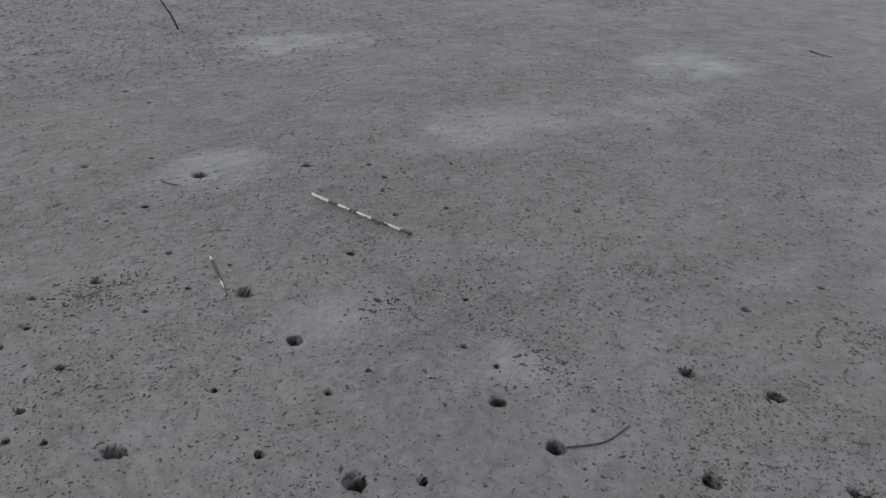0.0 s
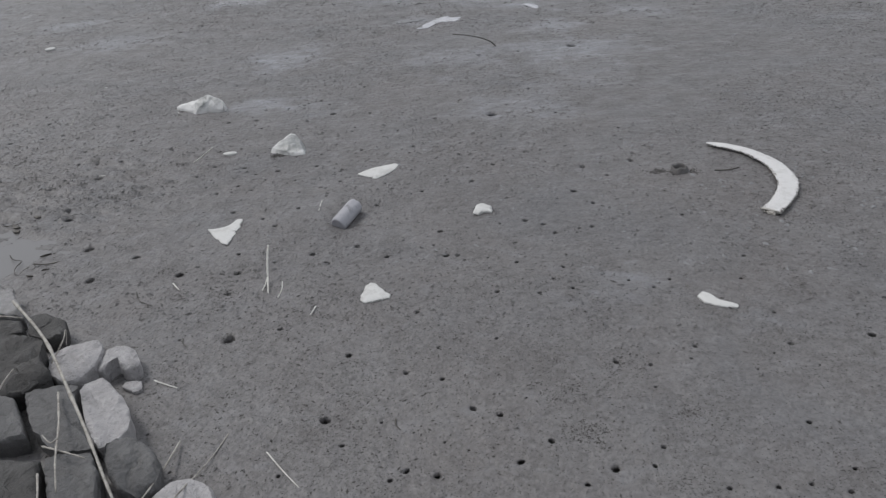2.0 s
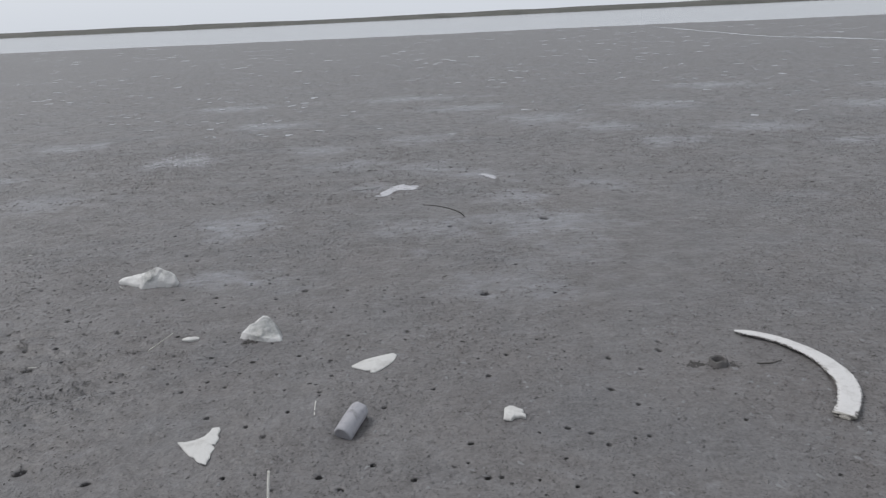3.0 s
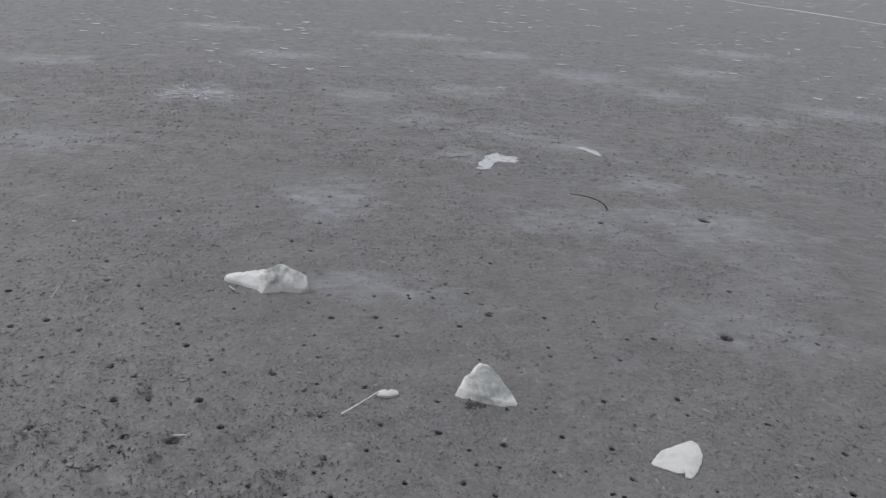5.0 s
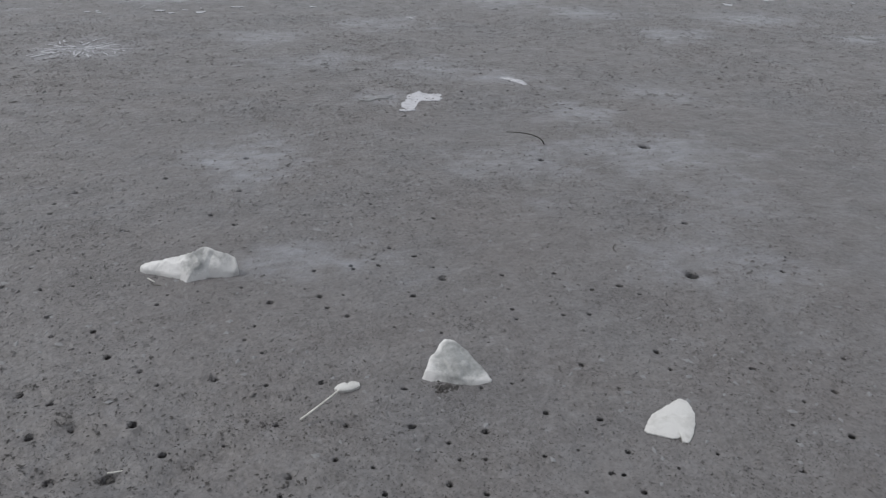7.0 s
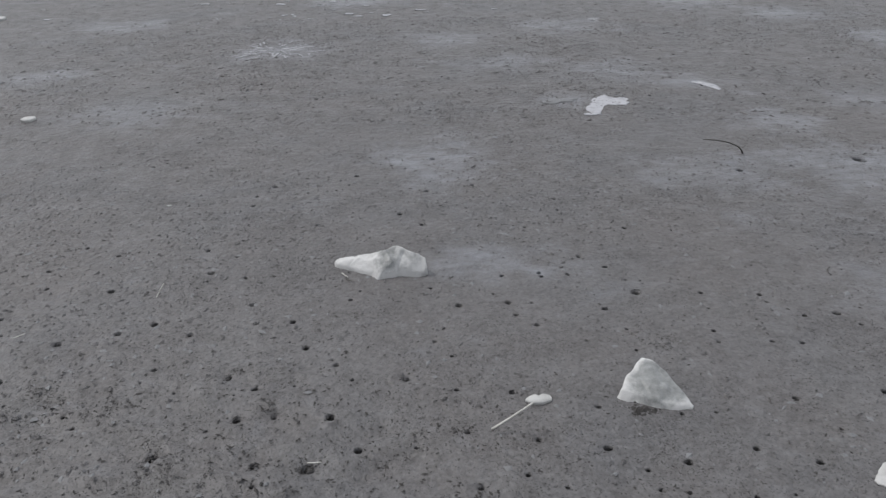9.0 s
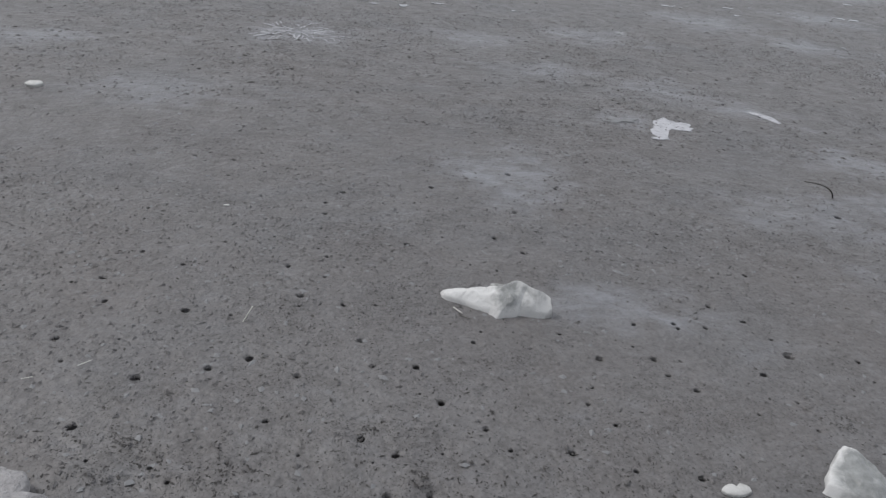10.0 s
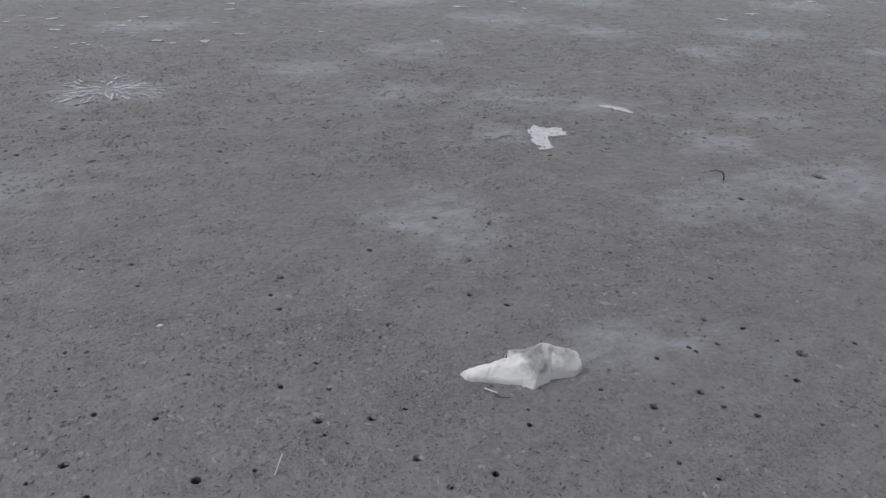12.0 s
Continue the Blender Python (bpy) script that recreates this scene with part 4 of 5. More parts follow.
chipped_stone("long_flint", [
    [(-1.215, 3.125, 0.002), (-1.213, 3.145, 0.012), (-1.206, 3.122, 0.018), (-1.195, 3.140, 0.024), (-1.195, 3.112, 0.0), (-1.175, 3.104, 0.014), (-1.140, 3.086, -0.004), (-1.135, 3.088, 0.012), (-1.060, 3.046, -0.004), (-1.055, 3.052, 0.014), (-1.170, 3.150, -0.004), (-1.030, 3.160, -0.004), (-1.100, 3.105, 0.042), (-1.050, 3.115, 0.060), (-1.030, 3.075, 0.046)],
    [(-1.075, 3.044, -0.004), (-1.060, 3.048, 0.016), (-1.015, 3.062, -0.004), (-1.012, 3.068, 0.020), (-1.050, 3.106, 0.066), (-1.018, 3.116, 0.078), (-0.990, 3.106, 0.068), (-1.080, 3.150, -0.004), (-0.980, 3.165, -0.004), (-1.080, 3.094, 0.048)],
    [(-1.020, 3.070, -0.004), (-1.005, 3.074, 0.030), (-0.985, 3.102, 0.067), (-0.955, 3.098, 0.064), (-0.928, 3.085, 0.053), (-0.920, 3.070, 0.030), (-0.918, 3.070, -0.004), (-0.935, 3.060, 0.014), (-0.940, 3.058, -0.004), (-0.930, 3.130, -0.004), (-1.000, 3.165, -0.004), (-1.010, 3.114, 0.075)],
], long_wear, 41, "long white-rinded grey flint resting on mud")
chipped_stone("triangular_flint", [
    [(-0.436, 2.482, 0.004), (-0.432, 2.490, 0.022), (-0.410, 2.466, 0.004), (-0.404, 2.474, 0.020), (-0.366, 2.448, 0.002), (-0.360, 2.454, 0.018), (-0.312, 2.438, -0.002), (-0.308, 2.444, 0.012), (-0.284, 2.440, -0.002), (-0.284, 2.446, 0.012), (-0.276, 2.456, 0.004), (-0.302, 2.494, 0.027), (-0.322, 2.532, 0.038), (-0.356, 2.570, 0.050), (-0.376, 2.572, 0.053), (-0.390, 2.562, 0.040), (-0.412, 2.530, 0.034), (-0.360, 2.592, -0.004), (-0.290, 2.520, -0.004), (-0.405, 2.545, -0.004), (-0.350, 2.490, 0.037), (-0.322, 2.468, 0.026)],
], triangle_wear, 43, "triangular white-edged flint with a grey-green face", 0.0015)


def build_core():
    """A stubby round stone like a drill core, its ends worn round, lying in its own hollow."""
    verts, faces, sides = [], [], 28
    profile = ((0.0, 0.0), (0.0, 0.86), (0.015, 0.95), (0.05, 1.0), (0.5, 1.02), (0.93, 0.98), (0.975, 0.93), (1.0, 0.78), (1.03, 0.0))
    for f, r in profile:
        for k in range(sides):
            a = 2 * math.pi * k / sides
            rr = 0.0285 * r * (1 + 0.10 * wave(math.cos(a), math.sin(a), f * 2, 1.6) + 0.04 * wave(math.cos(a), math.sin(a), f * 4, 4))
            verts.append(((f - 0.5) * 0.122, rr * math.cos(a), rr * math.sin(a)))
    for i in range(len(profile) - 1):
        for k in range(sides):
            a, b = i * sides + k, i * sides + (k + 1) % sides
            faces.append((a, b, b + sides, a + sides))
    ob = link_mesh("round_stone", verts, faces, CORE)
    ob.matrix_world = pose(0.083, 1.850, 0.009, 0, -12, 72)
    ob.data.set_sharp_from_angle(angle=radians(32))
    return tagged(ob, "stubby cylindrical violet-grey stone in a wet hollow", "stone")


build_core()

# ---- riprap stones at the foot of the bank ----
RIPRAP = "riprap at the foot of the bank"


def riprap(label, x, y, size, height, turn, material, seed, blocky=0.35):
    tagged(boulder("rock", x, y, size, height, turn, material, seed, blocky), label, "rock", RIPRAP)


def rubble(label, knots, height, material, seed, lean=(0.0, 0.0), lumps=0.006, name="rock", soft=0.0):
    """A broken stone from the plan of its upper edge: steep uneven sides, a worn rim and a lumpy top that may slope."""
    rim = rounded_outline(knots, 9, 0.0022 * (1 - soft), seed, 0.3 + 0.7 * soft)
    c, count = sum(rim, Vector((0, 0))) / len(rim), len(rim)
    verts, faces = [], []
    profile = ((0.94, -0.12), (0.98, 0.2), (1.0, 0.5), (1.01, 0.78), (1.0, 0.9), (0.97, 0.97), (0.9, 1.0), (0.76, 1.015), (0.6, 1.02), (0.42, 1.025), (0.2, 1.025))
    for f, share in profile:
        share = share - soft * 0.55 * max(0.0, f - 0.2) ** 3 * (share > 0.4)
        for p in rim:
            q = c + (p - c) * f
            ledge = 0.03 * wave(q.x + seed, q.y, share, 8) * (0.3 < share < 0.95)
            q = c + (p - c) * (f + ledge)
            z = share * height + (lean[0] * (q.x - c.x) + lean[1] * (q.y - c.y)) * max(0.0, share)
            d = Vector((wave(q.x, q.y + seed, z, 17), wave(q.x + seed, q.y, z, 17), wave(q.x, q.y, z + seed, 17)))
            e = Vector((wave(q.x, q.y + seed, z, 48), wave(q.x + seed, q.y, z, 48), wave(q.x, q.y, z + seed, 48)))
            ridge = abs(wave(q.x + seed, q.y, z, 11))
            v = Vector((q.x, q.y, z)) + lumps * d + 0.4 * lumps * e
            v.z -= 1.6 * lumps * max(0.0, 0.25 - ridge) / 0.25 * (share > 0.8)
            step = wave(q.x + 2 * seed, q.y, 0.2, 9)
            v.z -= (1.1 * lumps if step > 0.08 else 0.0) * (share > 0.9)
            verts.append(v)
    for k in range(len(profile) - 1):
        for i in range(count):
            a, b = k * count + i, k * count + (i + 1) % count
            faces.append((a, b, b + count, a + count))
    top = (len(profile) - 1) * count
    verts.append(sum(verts[top:], Vector((0, 0, 0))) / count)
    faces += [(top + i, top + (i + 1) % count, len(verts) - 1) for i in range(count)]
    faces.append(tuple(reversed(range(count))))
    ob = link_mesh(name, verts, faces, material)
    ob.data.set_sharp_from_angle(angle=radians(38))
    return tagged(ob, label, "rock", RIPRAP)


cup = rubble("domed white shell sitting beside a burrow", [(1.417, 0.056), (1.426, 0.066), (1.440, 0.066), (1.452, 0.057), (1.457, 0.044), (1.448, 0.037), (1.436, 0.037), (1.424, 0.043)], 0.022, SHELL, 19, (0.1, 0.0), 0.004, "shell_cup", 1.15)
tagged(cup, "domed lumpy white shell beside a burrow", "shell", GROUP)
rubble("large pale-topped riprap rock at the edge of the mud", [(0.582, 0.125), (0.600, 0.165), (0.642, 0.186), (0.706, 0.182), (0.745, 0.165), (0.766, 0.120), (0.768, 0.04), (0.75, -0.06), (0.64, -0.08), (0.595, 0.0)], 0.088, PALE_ROCK, 51, (0.0, 0.0), 0.005, "rock", 0.3)
rubble("rounded pale grey riprap rock with rough top", [(0.785, 0.082), (0.793, 0.118), (0.815, 0.130), (0.865, 0.126), (0.895, 0.10), (0.908, 0.055), (0.90, -0.02), (0.86, -0.07), (0.80, -0.06), (0.780, 0.02)], 0.082, PALE_ROCK, 52, (0.0, 0.0), 0.005, "rock", 0.4)
rubble("rounded grey rock at the edge of the mud", [(0.330, 0.200), (0.374, 0.240), (0.415, 0.272), (0.480, 0.288), (0.528, 0.270), (0.550, 0.232), (0.560, 0.180), (0.552, 0.110), (0.48, 0.09), (0.38, 0.12)], 0.134, PALE_ROCK, 53, (0.0, 0.0), 0.008, "rock", 0.8)
rubble("rounded pale rock among straws", [(0.06, 0.475), (0.076, 0.545), (0.092, 0.583), (0.135, 0.594), (0.189, 0.571), (0.218, 0.530), (0.229, 0.478), (0.222, 0.446), (0.198, 0.436), (0.14, 0.435), (0.08, 0.44)], 0.066, WHITE_ROCK, 54, (0.0, 0.0), 0.004, "rock", 0.6)
rubble("pale broken slab beside a darker one", [(-0.266, 0.832), (-0.264, 0.868), (-0.236, 0.880), (-0.168, 0.828), (-0.103, 0.772), (-0.060, 0.695), (-0.078, 0.662), (-0.108, 0.655), (-0.150, 0.690), (-0.200, 0.745)], 0.070, WHITE_ROCK, 69, (0.05, 0.0), 0.004)
rubble("grey slab of riprap lying flat", [(-0.402, 0.818), (-0.335, 0.842), (-0.282, 0.846), (-0.275, 0.822), (-0.205, 0.738), (-0.155, 0.682), (-0.122, 0.655), (-0.199, 0.637), (-0.289, 0.690), (-0.365, 0.770)], 0.070, GREY_ROCK, 56, (0.0, 0.0), 0.004)
rubble("grey riprap slab split from its neighbour", [(-0.560, 0.790), (-0.474, 0.799), (-0.416, 0.794), (-0.306, 0.682), (-0.369, 0.660), (-0.456, 0.662)], 0.066, GREY_ROCK, 57, (0.0, 0.0), 0.003)
rubble("dark riprap rock with a worn pale top", [(-0.081, 0.645), (-0.047, 0.674), (-0.010, 0.666), (0.030, 0.640), (0.060, 0.606), (0.075, 0.566), (0.046, 0.535), (-0.003, 0.550), (-0.046, 0.590)], 0.082, GREY_ROCK, 55, (-0.1, 0.12), 0.006, "rock", 0.25)
rubble("dark riprap slab at the water's side", [(-0.371, 0.570), (-0.201, 0.589), (-0.153, 0.527), (-0.109, 0.453), (-0.265, 0.440)], 0.090, ROCK, 58, (0.0, 0.0), 0.004)
rubble("brown-grey riprap rock wedged between slabs", [(-0.190, 0.601), (-0.107, 0.628), (-0.051, 0.565), (0.004, 0.482), (-0.094, 0.475)], 0.082, GREY_ROCK, 65, (0.0, 0.0), 0.005)
rubble("large dark riprap boulder", [(-0.717, 0.958), (-0.602, 1.000), (-0.504, 1.004), (-0.458, 0.975), (-0.428, 0.920), (-0.374, 0.872), (-0.400, 0.825), (-0.445, 0.802), (-0.574, 0.785)], 0.092, ROCK, 61, (0.0, 0.15), 0.007, "rock", 0.3)
rubble("small dark wet rock", [(-0.619, 1.133), (-0.584, 1.154), (-0.499, 1.120), (-0.470, 1.057), (-0.516, 1.040), (-0.577, 1.064)], 0.060, ROCK, 62, (0.0, 0.0), 0.003)
rubble("small pale rock at the back of the riprap", [(-0.869, 1.215), (-0.813, 1.241), (-0.759, 1.245), (-0.692, 1.189), (-0.652, 1.144), (-0.737, 1.141), (-0.811, 1.142)], 0.060, PALE_ROCK, 71, (0.0, 0.0), 0.003)
rubble("brown-grey flat rock under a dry reed", [(-0.795, 1.119), (-0.726, 1.124), (-0.646, 1.123), (-0.594, 1.065), (-0.667, 1.047), (-0.736, 1.044)], 0.055, ROCK, 72, (0.0, 0.0), 0.003)
rubble("pale smooth rock leaning on darker ones", [(-0.452, 0.975), (-0.430, 1.008), (-0.392, 1.022), (-0.331, 1.024), (-0.303, 0.985), (-0.292, 0.927), (-0.312, 0.885), (-0.365, 0.882), (-0.42, 0.92)], 0.064, WHITE_ROCK, 59, (0.12, 0.1), 0.003, "rock", 0.45)
rubble("white rounded stone with a grey bite", [(-0.292, 0.932), (-0.302, 0.975), (-0.310, 1.005), (-0.292, 1.028), (-0.258, 1.026), (-0.228, 1.009), (-0.196, 0.968), (-0.189, 0.950), (-0.206, 0.938), (-0.236, 0.946), (-0.252, 0.968), (-0.266, 0.956), (-0.272, 0.930)], 0.055, WHITE_ROCK, 60, (0.0, 0.0), 0.003, "rock", 0.6)
rubble("pointed white stone leaning on a pale rock", [(0.746, 0.243), (0.757, 0.246), (0.782, 0.222), (0.836, 0.190), (0.852, 0.168), (0.837, 0.152), (0.779, 0.158), (0.755, 0.178)], 0.034, WHITE_ROCK, 66, (0.25, 0.0), 0.002, "white_stone")
rubble("small white pebble beside the rocks", [(-0.216, 0.906), (-0.216, 0.924), (-0.196, 0.930), (-0.178, 0.928), (-0.163, 0.902), (-0.176, 0.890), (-0.196, 0.898)], 0.015, WHITE_ROCK, 67, (0.0, 0.0), 0.001, "white_stone", 0.4)
riprap("dark riprap rock under dry reeds", 0.46, -0.02, (0.28, 0.22), 0.13, 15, ROCK, 68, 0.6)
rubble("pale rock at the edge of the puddle", [(-1.02, 1.27), (-0.922, 1.335), (-0.89, 1.328), (-0.84, 1.30), (-0.79, 1.285), (-0.764, 1.25), (-0.80, 1.17), (-0.95, 1.15)], 0.058, PALE_ROCK, 63)

# ---- sticks, straws and reeds ----
tagged(stalk("peeled_stick", [(1.999, 0.428, 0.009), (2.004, 0.410, 0.007), (2.020, 0.353, 0.006), (2.037, 0.292, 0.005), (2.053, 0.236, 0.005)], 0.0029, PEELED, 0.7, 9), "dark stick with white peeled patches", "stick")
tagged(stalk("peeled_stick", [(1.787, 0.321, 0.007), (1.779, 0.278, 0.004), (1.767, 0.227, 0.003)], 0.0015, PEELED, 0.9, 8, seed=8), "short thin half-peeled stick beside a burrow", "stick")
tagged(stalk("standing_twig", [(2.277, 1.722, -0.01), (2.250, 1.690, 0.04), (2.205, 1.640, 0.10), (2.170, 1.590, 0.165)], 0.003, TWIG, 0.35), "thin dark twig standing upright in the mud", "twig")
tagged(stalk("hooked_twig", [(0.348, 4.144, -0.008), (0.320, 4.116, 0.030), (0.272, 4.074, 0.064), (0.200, 4.022, 0.096), (0.122, 3.977, 0.117)], 0.0036, TWIG, 0.5), "dark twig arching out of the mud", "twig")


def lying(kind, label, a, b, radius, material, tip=0.7, z=0.004, bend=0.01, seed=1, lift=0.0):
    ax, ay = a
    bx, by = b
    mx, my = (ax + bx) / 2 + bend * (by - ay), (ay + by) / 2 - bend * (bx - ax)
    return tagged(stalk(kind, [(ax, ay, z), (mx, my, z + lift / 2), (bx, by, z + lift)], 0.72 * radius, material, tip, 6, seed=seed), label, kind.split("_")[-1], kind.split("_")[-1] + " litter")


LITTER = "pale dry straw lying on the mud"
lying("straw", "pale dry straw stuck slanting in the mud", (-0.735, 2.353), (-0.645, 2.374), 0.0042, STRAW, z=0.012, lift=0.058)
tagged(stalk("straw", [(-1.705, 2.929, -0.002), (-1.694, 2.939, 0.018), (-1.683, 2.949, 0.037)], 0.0019, STRAW, 0.8, 6), "pale dry straw stuck slanting in the mud", "straw", "straw litter")
lying("straw", LITTER, (0.026, 1.330), (0.024, 1.383), 0.0028, STRAW, bend=0.1, lift=0.022)
lying("straw", "short pale straw beside a long flint", (-1.182, 3.074), (-1.159, 3.048), 0.003, STRAW)
lying("straw", LITTER, (0.155, 1.288), (0.152, 1.246), 0.003, STRAW)
lying("straw", LITTER, (-0.340, 1.402), (-0.300, 1.364), 0.0035, STRAW)
lying("straw", LITTER, (-0.153, 0.944), (-0.079, 0.920), 0.003, STRAW)
lying("straw", LITTER, (0.230, 0.724), (0.335, 0.632), 0.0025, STRAW)
lying("straw", LITTER, (0.352, 0.600), (0.394, 0.573), 0.0022, STRAW)
lying("straw", LITTER, (0.899, 0.441), (0.921, 0.396), 0.0018, STRAW)
lying("straw", LITTER, (-0.050, 1.985), (-0.036, 1.900), 0.003, STRAW)
lying("straw", LITTER, (-1.120, 2.250), (-1.090, 2.253), 0.0025, STRAW)
lying("straw", LITTER, (0.329, 0.478), (0.326, 0.492), 0.0025, STRAW)
lying("straw", LITTER, (-2.102, 2.647), (-2.082, 2.657), 0.002, STRAW)
lying("straw", LITTER, (-2.010, 2.705), (-1.989, 2.730), 0.002, STRAW)
lying("straw", LITTER, (4.21, 7.09), (4.62, 7.26), 0.008, REED)
lying("straw", LITTER, (-5.15, 7.45), (-4.95, 7.50), 0.005, STRAW)
forked = tagged(new("forked_straw"), "pale forked straw lying on the mud", "straw", "straw litter")
forked.location = (-0.06, 1.45, 0.0)
stalk("stem", [(0.011, 0.042, 0.087), (0.014, 0.010, 0.055), (0.022, -0.028, 0.018)], 0.0036, STRAW, 0.9, 7, parent=forked)
stalk("prong", [(0.022, -0.028, 0.018), (0.023, -0.055, 0.008), (0.022, -0.082, 0.002)], 0.0028, STRAW, 0.7, 6, parent=forked)
stalk("prong", [(0.022, -0.028, 0.018), (0.036, -0.064, 0.014), (0.049, -0.100, 0.006)], 0.0028, STRAW, 0.7, 6, parent=forked)

DARK = "short dark twig pressed into the mud"
for a, b, r in (((1.829, 0.622), (1.842, 0.585), 0.0025), ((1.915, -0.205), (1.990, -0.219), 0.0018), ((2.323, -0.238), (2.288, -0.258), 0.002), ((2.268, -0.298), (2.242, -0.312), 0.002),
                ((3.83, 0.60), (3.81, 0.52), 0.006), ((0.485, 0.847), (0.503, 0.813), 0.003), ((0.610, 0.583), (0.600, 0.528), 0.0025), ((-0.436, 1.352), (-0.343, 1.279), 0.003),
                ((-0.165, 1.123), (-0.142, 1.090), 0.0025), ((-1.038, 1.573), (-0.963, 1.535), 0.0035), ((-0.961, 1.528), (-0.921, 1.444), 0.003), ((-0.908, 1.495), (-0.909, 1.451), 0.0025), ((-0.905, 1.515), (-0.817, 1.534), 0.0042), ((-1.237, 1.788), (-1.175, 1.817), 0.003),
                ((0.291, 3.12), (0.274, 3.08), 0.004), ((1.332, 2.199), (1.418, 2.221), 0.004), ((1.319, 0.409), (1.335, 0.380), 0.0022), ((0.200, 0.492), (0.244, 0.517), 0.004), ((0.244, 0.517), (0.299, 0.557), 0.003), ((-1.169, 3.046), (-1.136, 3.025), 0.003)):
    lying("dark_twig", DARK, a, b, 0.8 * r, TWIG, 0.6, 0.003, 0.12)

LEAF = "small dark rotten leaf scrap by the puddle"
for x, y, size, seed in ((-1.156, 1.760, 0.024, 11), (-1.149, 1.875, 0.020, 12), (-1.100, 1.820, 0.014, 13), (-0.906, 1.582, 0.020, 14), (-0.839, 1.485, 0.014, 15), (-0.871, 1.444, 0.016, 16), (-1.181, 1.793, 0.024, 5), (-1.15, 1.905, 0.018, 6)):
    leaf = [(x + 0.75 * size * math.cos(t) + 0.3 * size * math.sin(t), y + size * 0.26 * math.sin(t) + 0.12 * size * math.cos(2 * t + seed) + 0.4 * size * math.cos(t) * math.sin(seed), 0.0022 + 0.001 * math.sin(t + seed)) for t in (0.0, 0.9, 1.7, 2.6, 3.4, 4.3, 5.3)]
    tagged(slab("leaf_scrap", leaf, 0.002, 0.001, TWIG, 100 + seed, jag=0.001, smooth=0.3, undercut=0.95, rough=0.001), LEAF, "leaf", "leaf scraps")

REEDS = "dry tan reed stalk leaning over the rocks"
for points, r in (([(0.326, 0.298, 0.115), (0.389, 0.294, 0.125), (0.459, 0.286, 0.125)], 0.006), ([(0.457, 0.289, 0.127), (0.437, 0.262, 0.130), (0.402, 0.233, 0.125)], 0.006), ([(0.463, 0.196, 0.140), (0.454, 0.176, 0.140), (0.429, 0.148, 0.130)], 0.006), ([(0.479, 0.161, 0.130), (0.501, 0.153, 0.135), (0.528, 0.141, 0.130)], 0.005), ([(0.50, 0.135, 0.13), (0.578, 0.087, 0.155), (0.673, 0.031, 0.152), (0.71, 0.01, 0.13)], 0.005), ([(0.622, 0.11, 0.128), (0.640, 0.07, 0.158), (0.672, -0.01, 0.16), (0.69, -0.07, 0.13)], 0.008),
                  ([(0.652, 0.07, 0.130), (0.68, 0.02, 0.15), (0.703, -0.011, 0.148), (0.73, -0.06, 0.125)], 0.005), ([(0.585, 0.02, 0.128), (0.611, 0.013, 0.14), (0.675, -0.01, 0.14)], 0.004),
                  ([(-0.371, 0.89, 0.09), (-0.352, 0.93, 0.13), (-0.361, 0.957, 0.14), (-0.379, 0.978, 0.12), (-0.40, 0.985, 0.075)], 0.005),
                  ([(-0.648, 1.128, 0.110), (-0.382, 0.909, 0.150), (-0.184, 0.716, 0.160), (-0.071, 0.603, 0.150), (0.035, 0.492, 0.140), (0.074, 0.453, 0.120)], 0.0115), ([(0.021, 0.739, 0.006), (0.052, 0.614, 0.040), (0.095, 0.480, 0.100)], 0.006), ([(0.117, 0.634, 0.020), (0.141, 0.551, 0.070), (0.137, 0.509, 0.075)], 0.006), ([(0.121, 0.775, 0.004), (0.116, 0.702, 0.006), (0.110, 0.645, 0.012)], 0.004), ([(-0.288, 0.792, 0.085), (-0.202, 0.676, 0.100), (-0.133, 0.569, 0.110), (-0.084, 0.494, 0.100)], 0.007), ([(-0.200, 0.613, 0.095), (-0.143, 0.598, 0.100), (-0.090, 0.593, 0.090)], 0.006), ([(-0.704, 1.106, 0.075), (-0.651, 1.097, 0.080), (-0.611, 1.100, 0.075)], 0.006), ([(-0.425, 0.777, 0.100), (-0.424, 0.805, 0.110), (-0.444, 0.851, 0.100)], 0.006), ([(-0.165, 0.624, 0.110), (-0.179, 0.615, 0.105), (-0.217, 0.640, 0.100)], 0.005), ([(-0.153, 0.535, 0.100), (-0.111, 0.482, 0.110), (-0.095, 0.451, 0.100)], 0.006)):
    tagged(stalk("reed_stalk", points, 0.36 * r, REED, 0.6, 8, joints=5), REEDS, "reed", "reeds on the rocks")


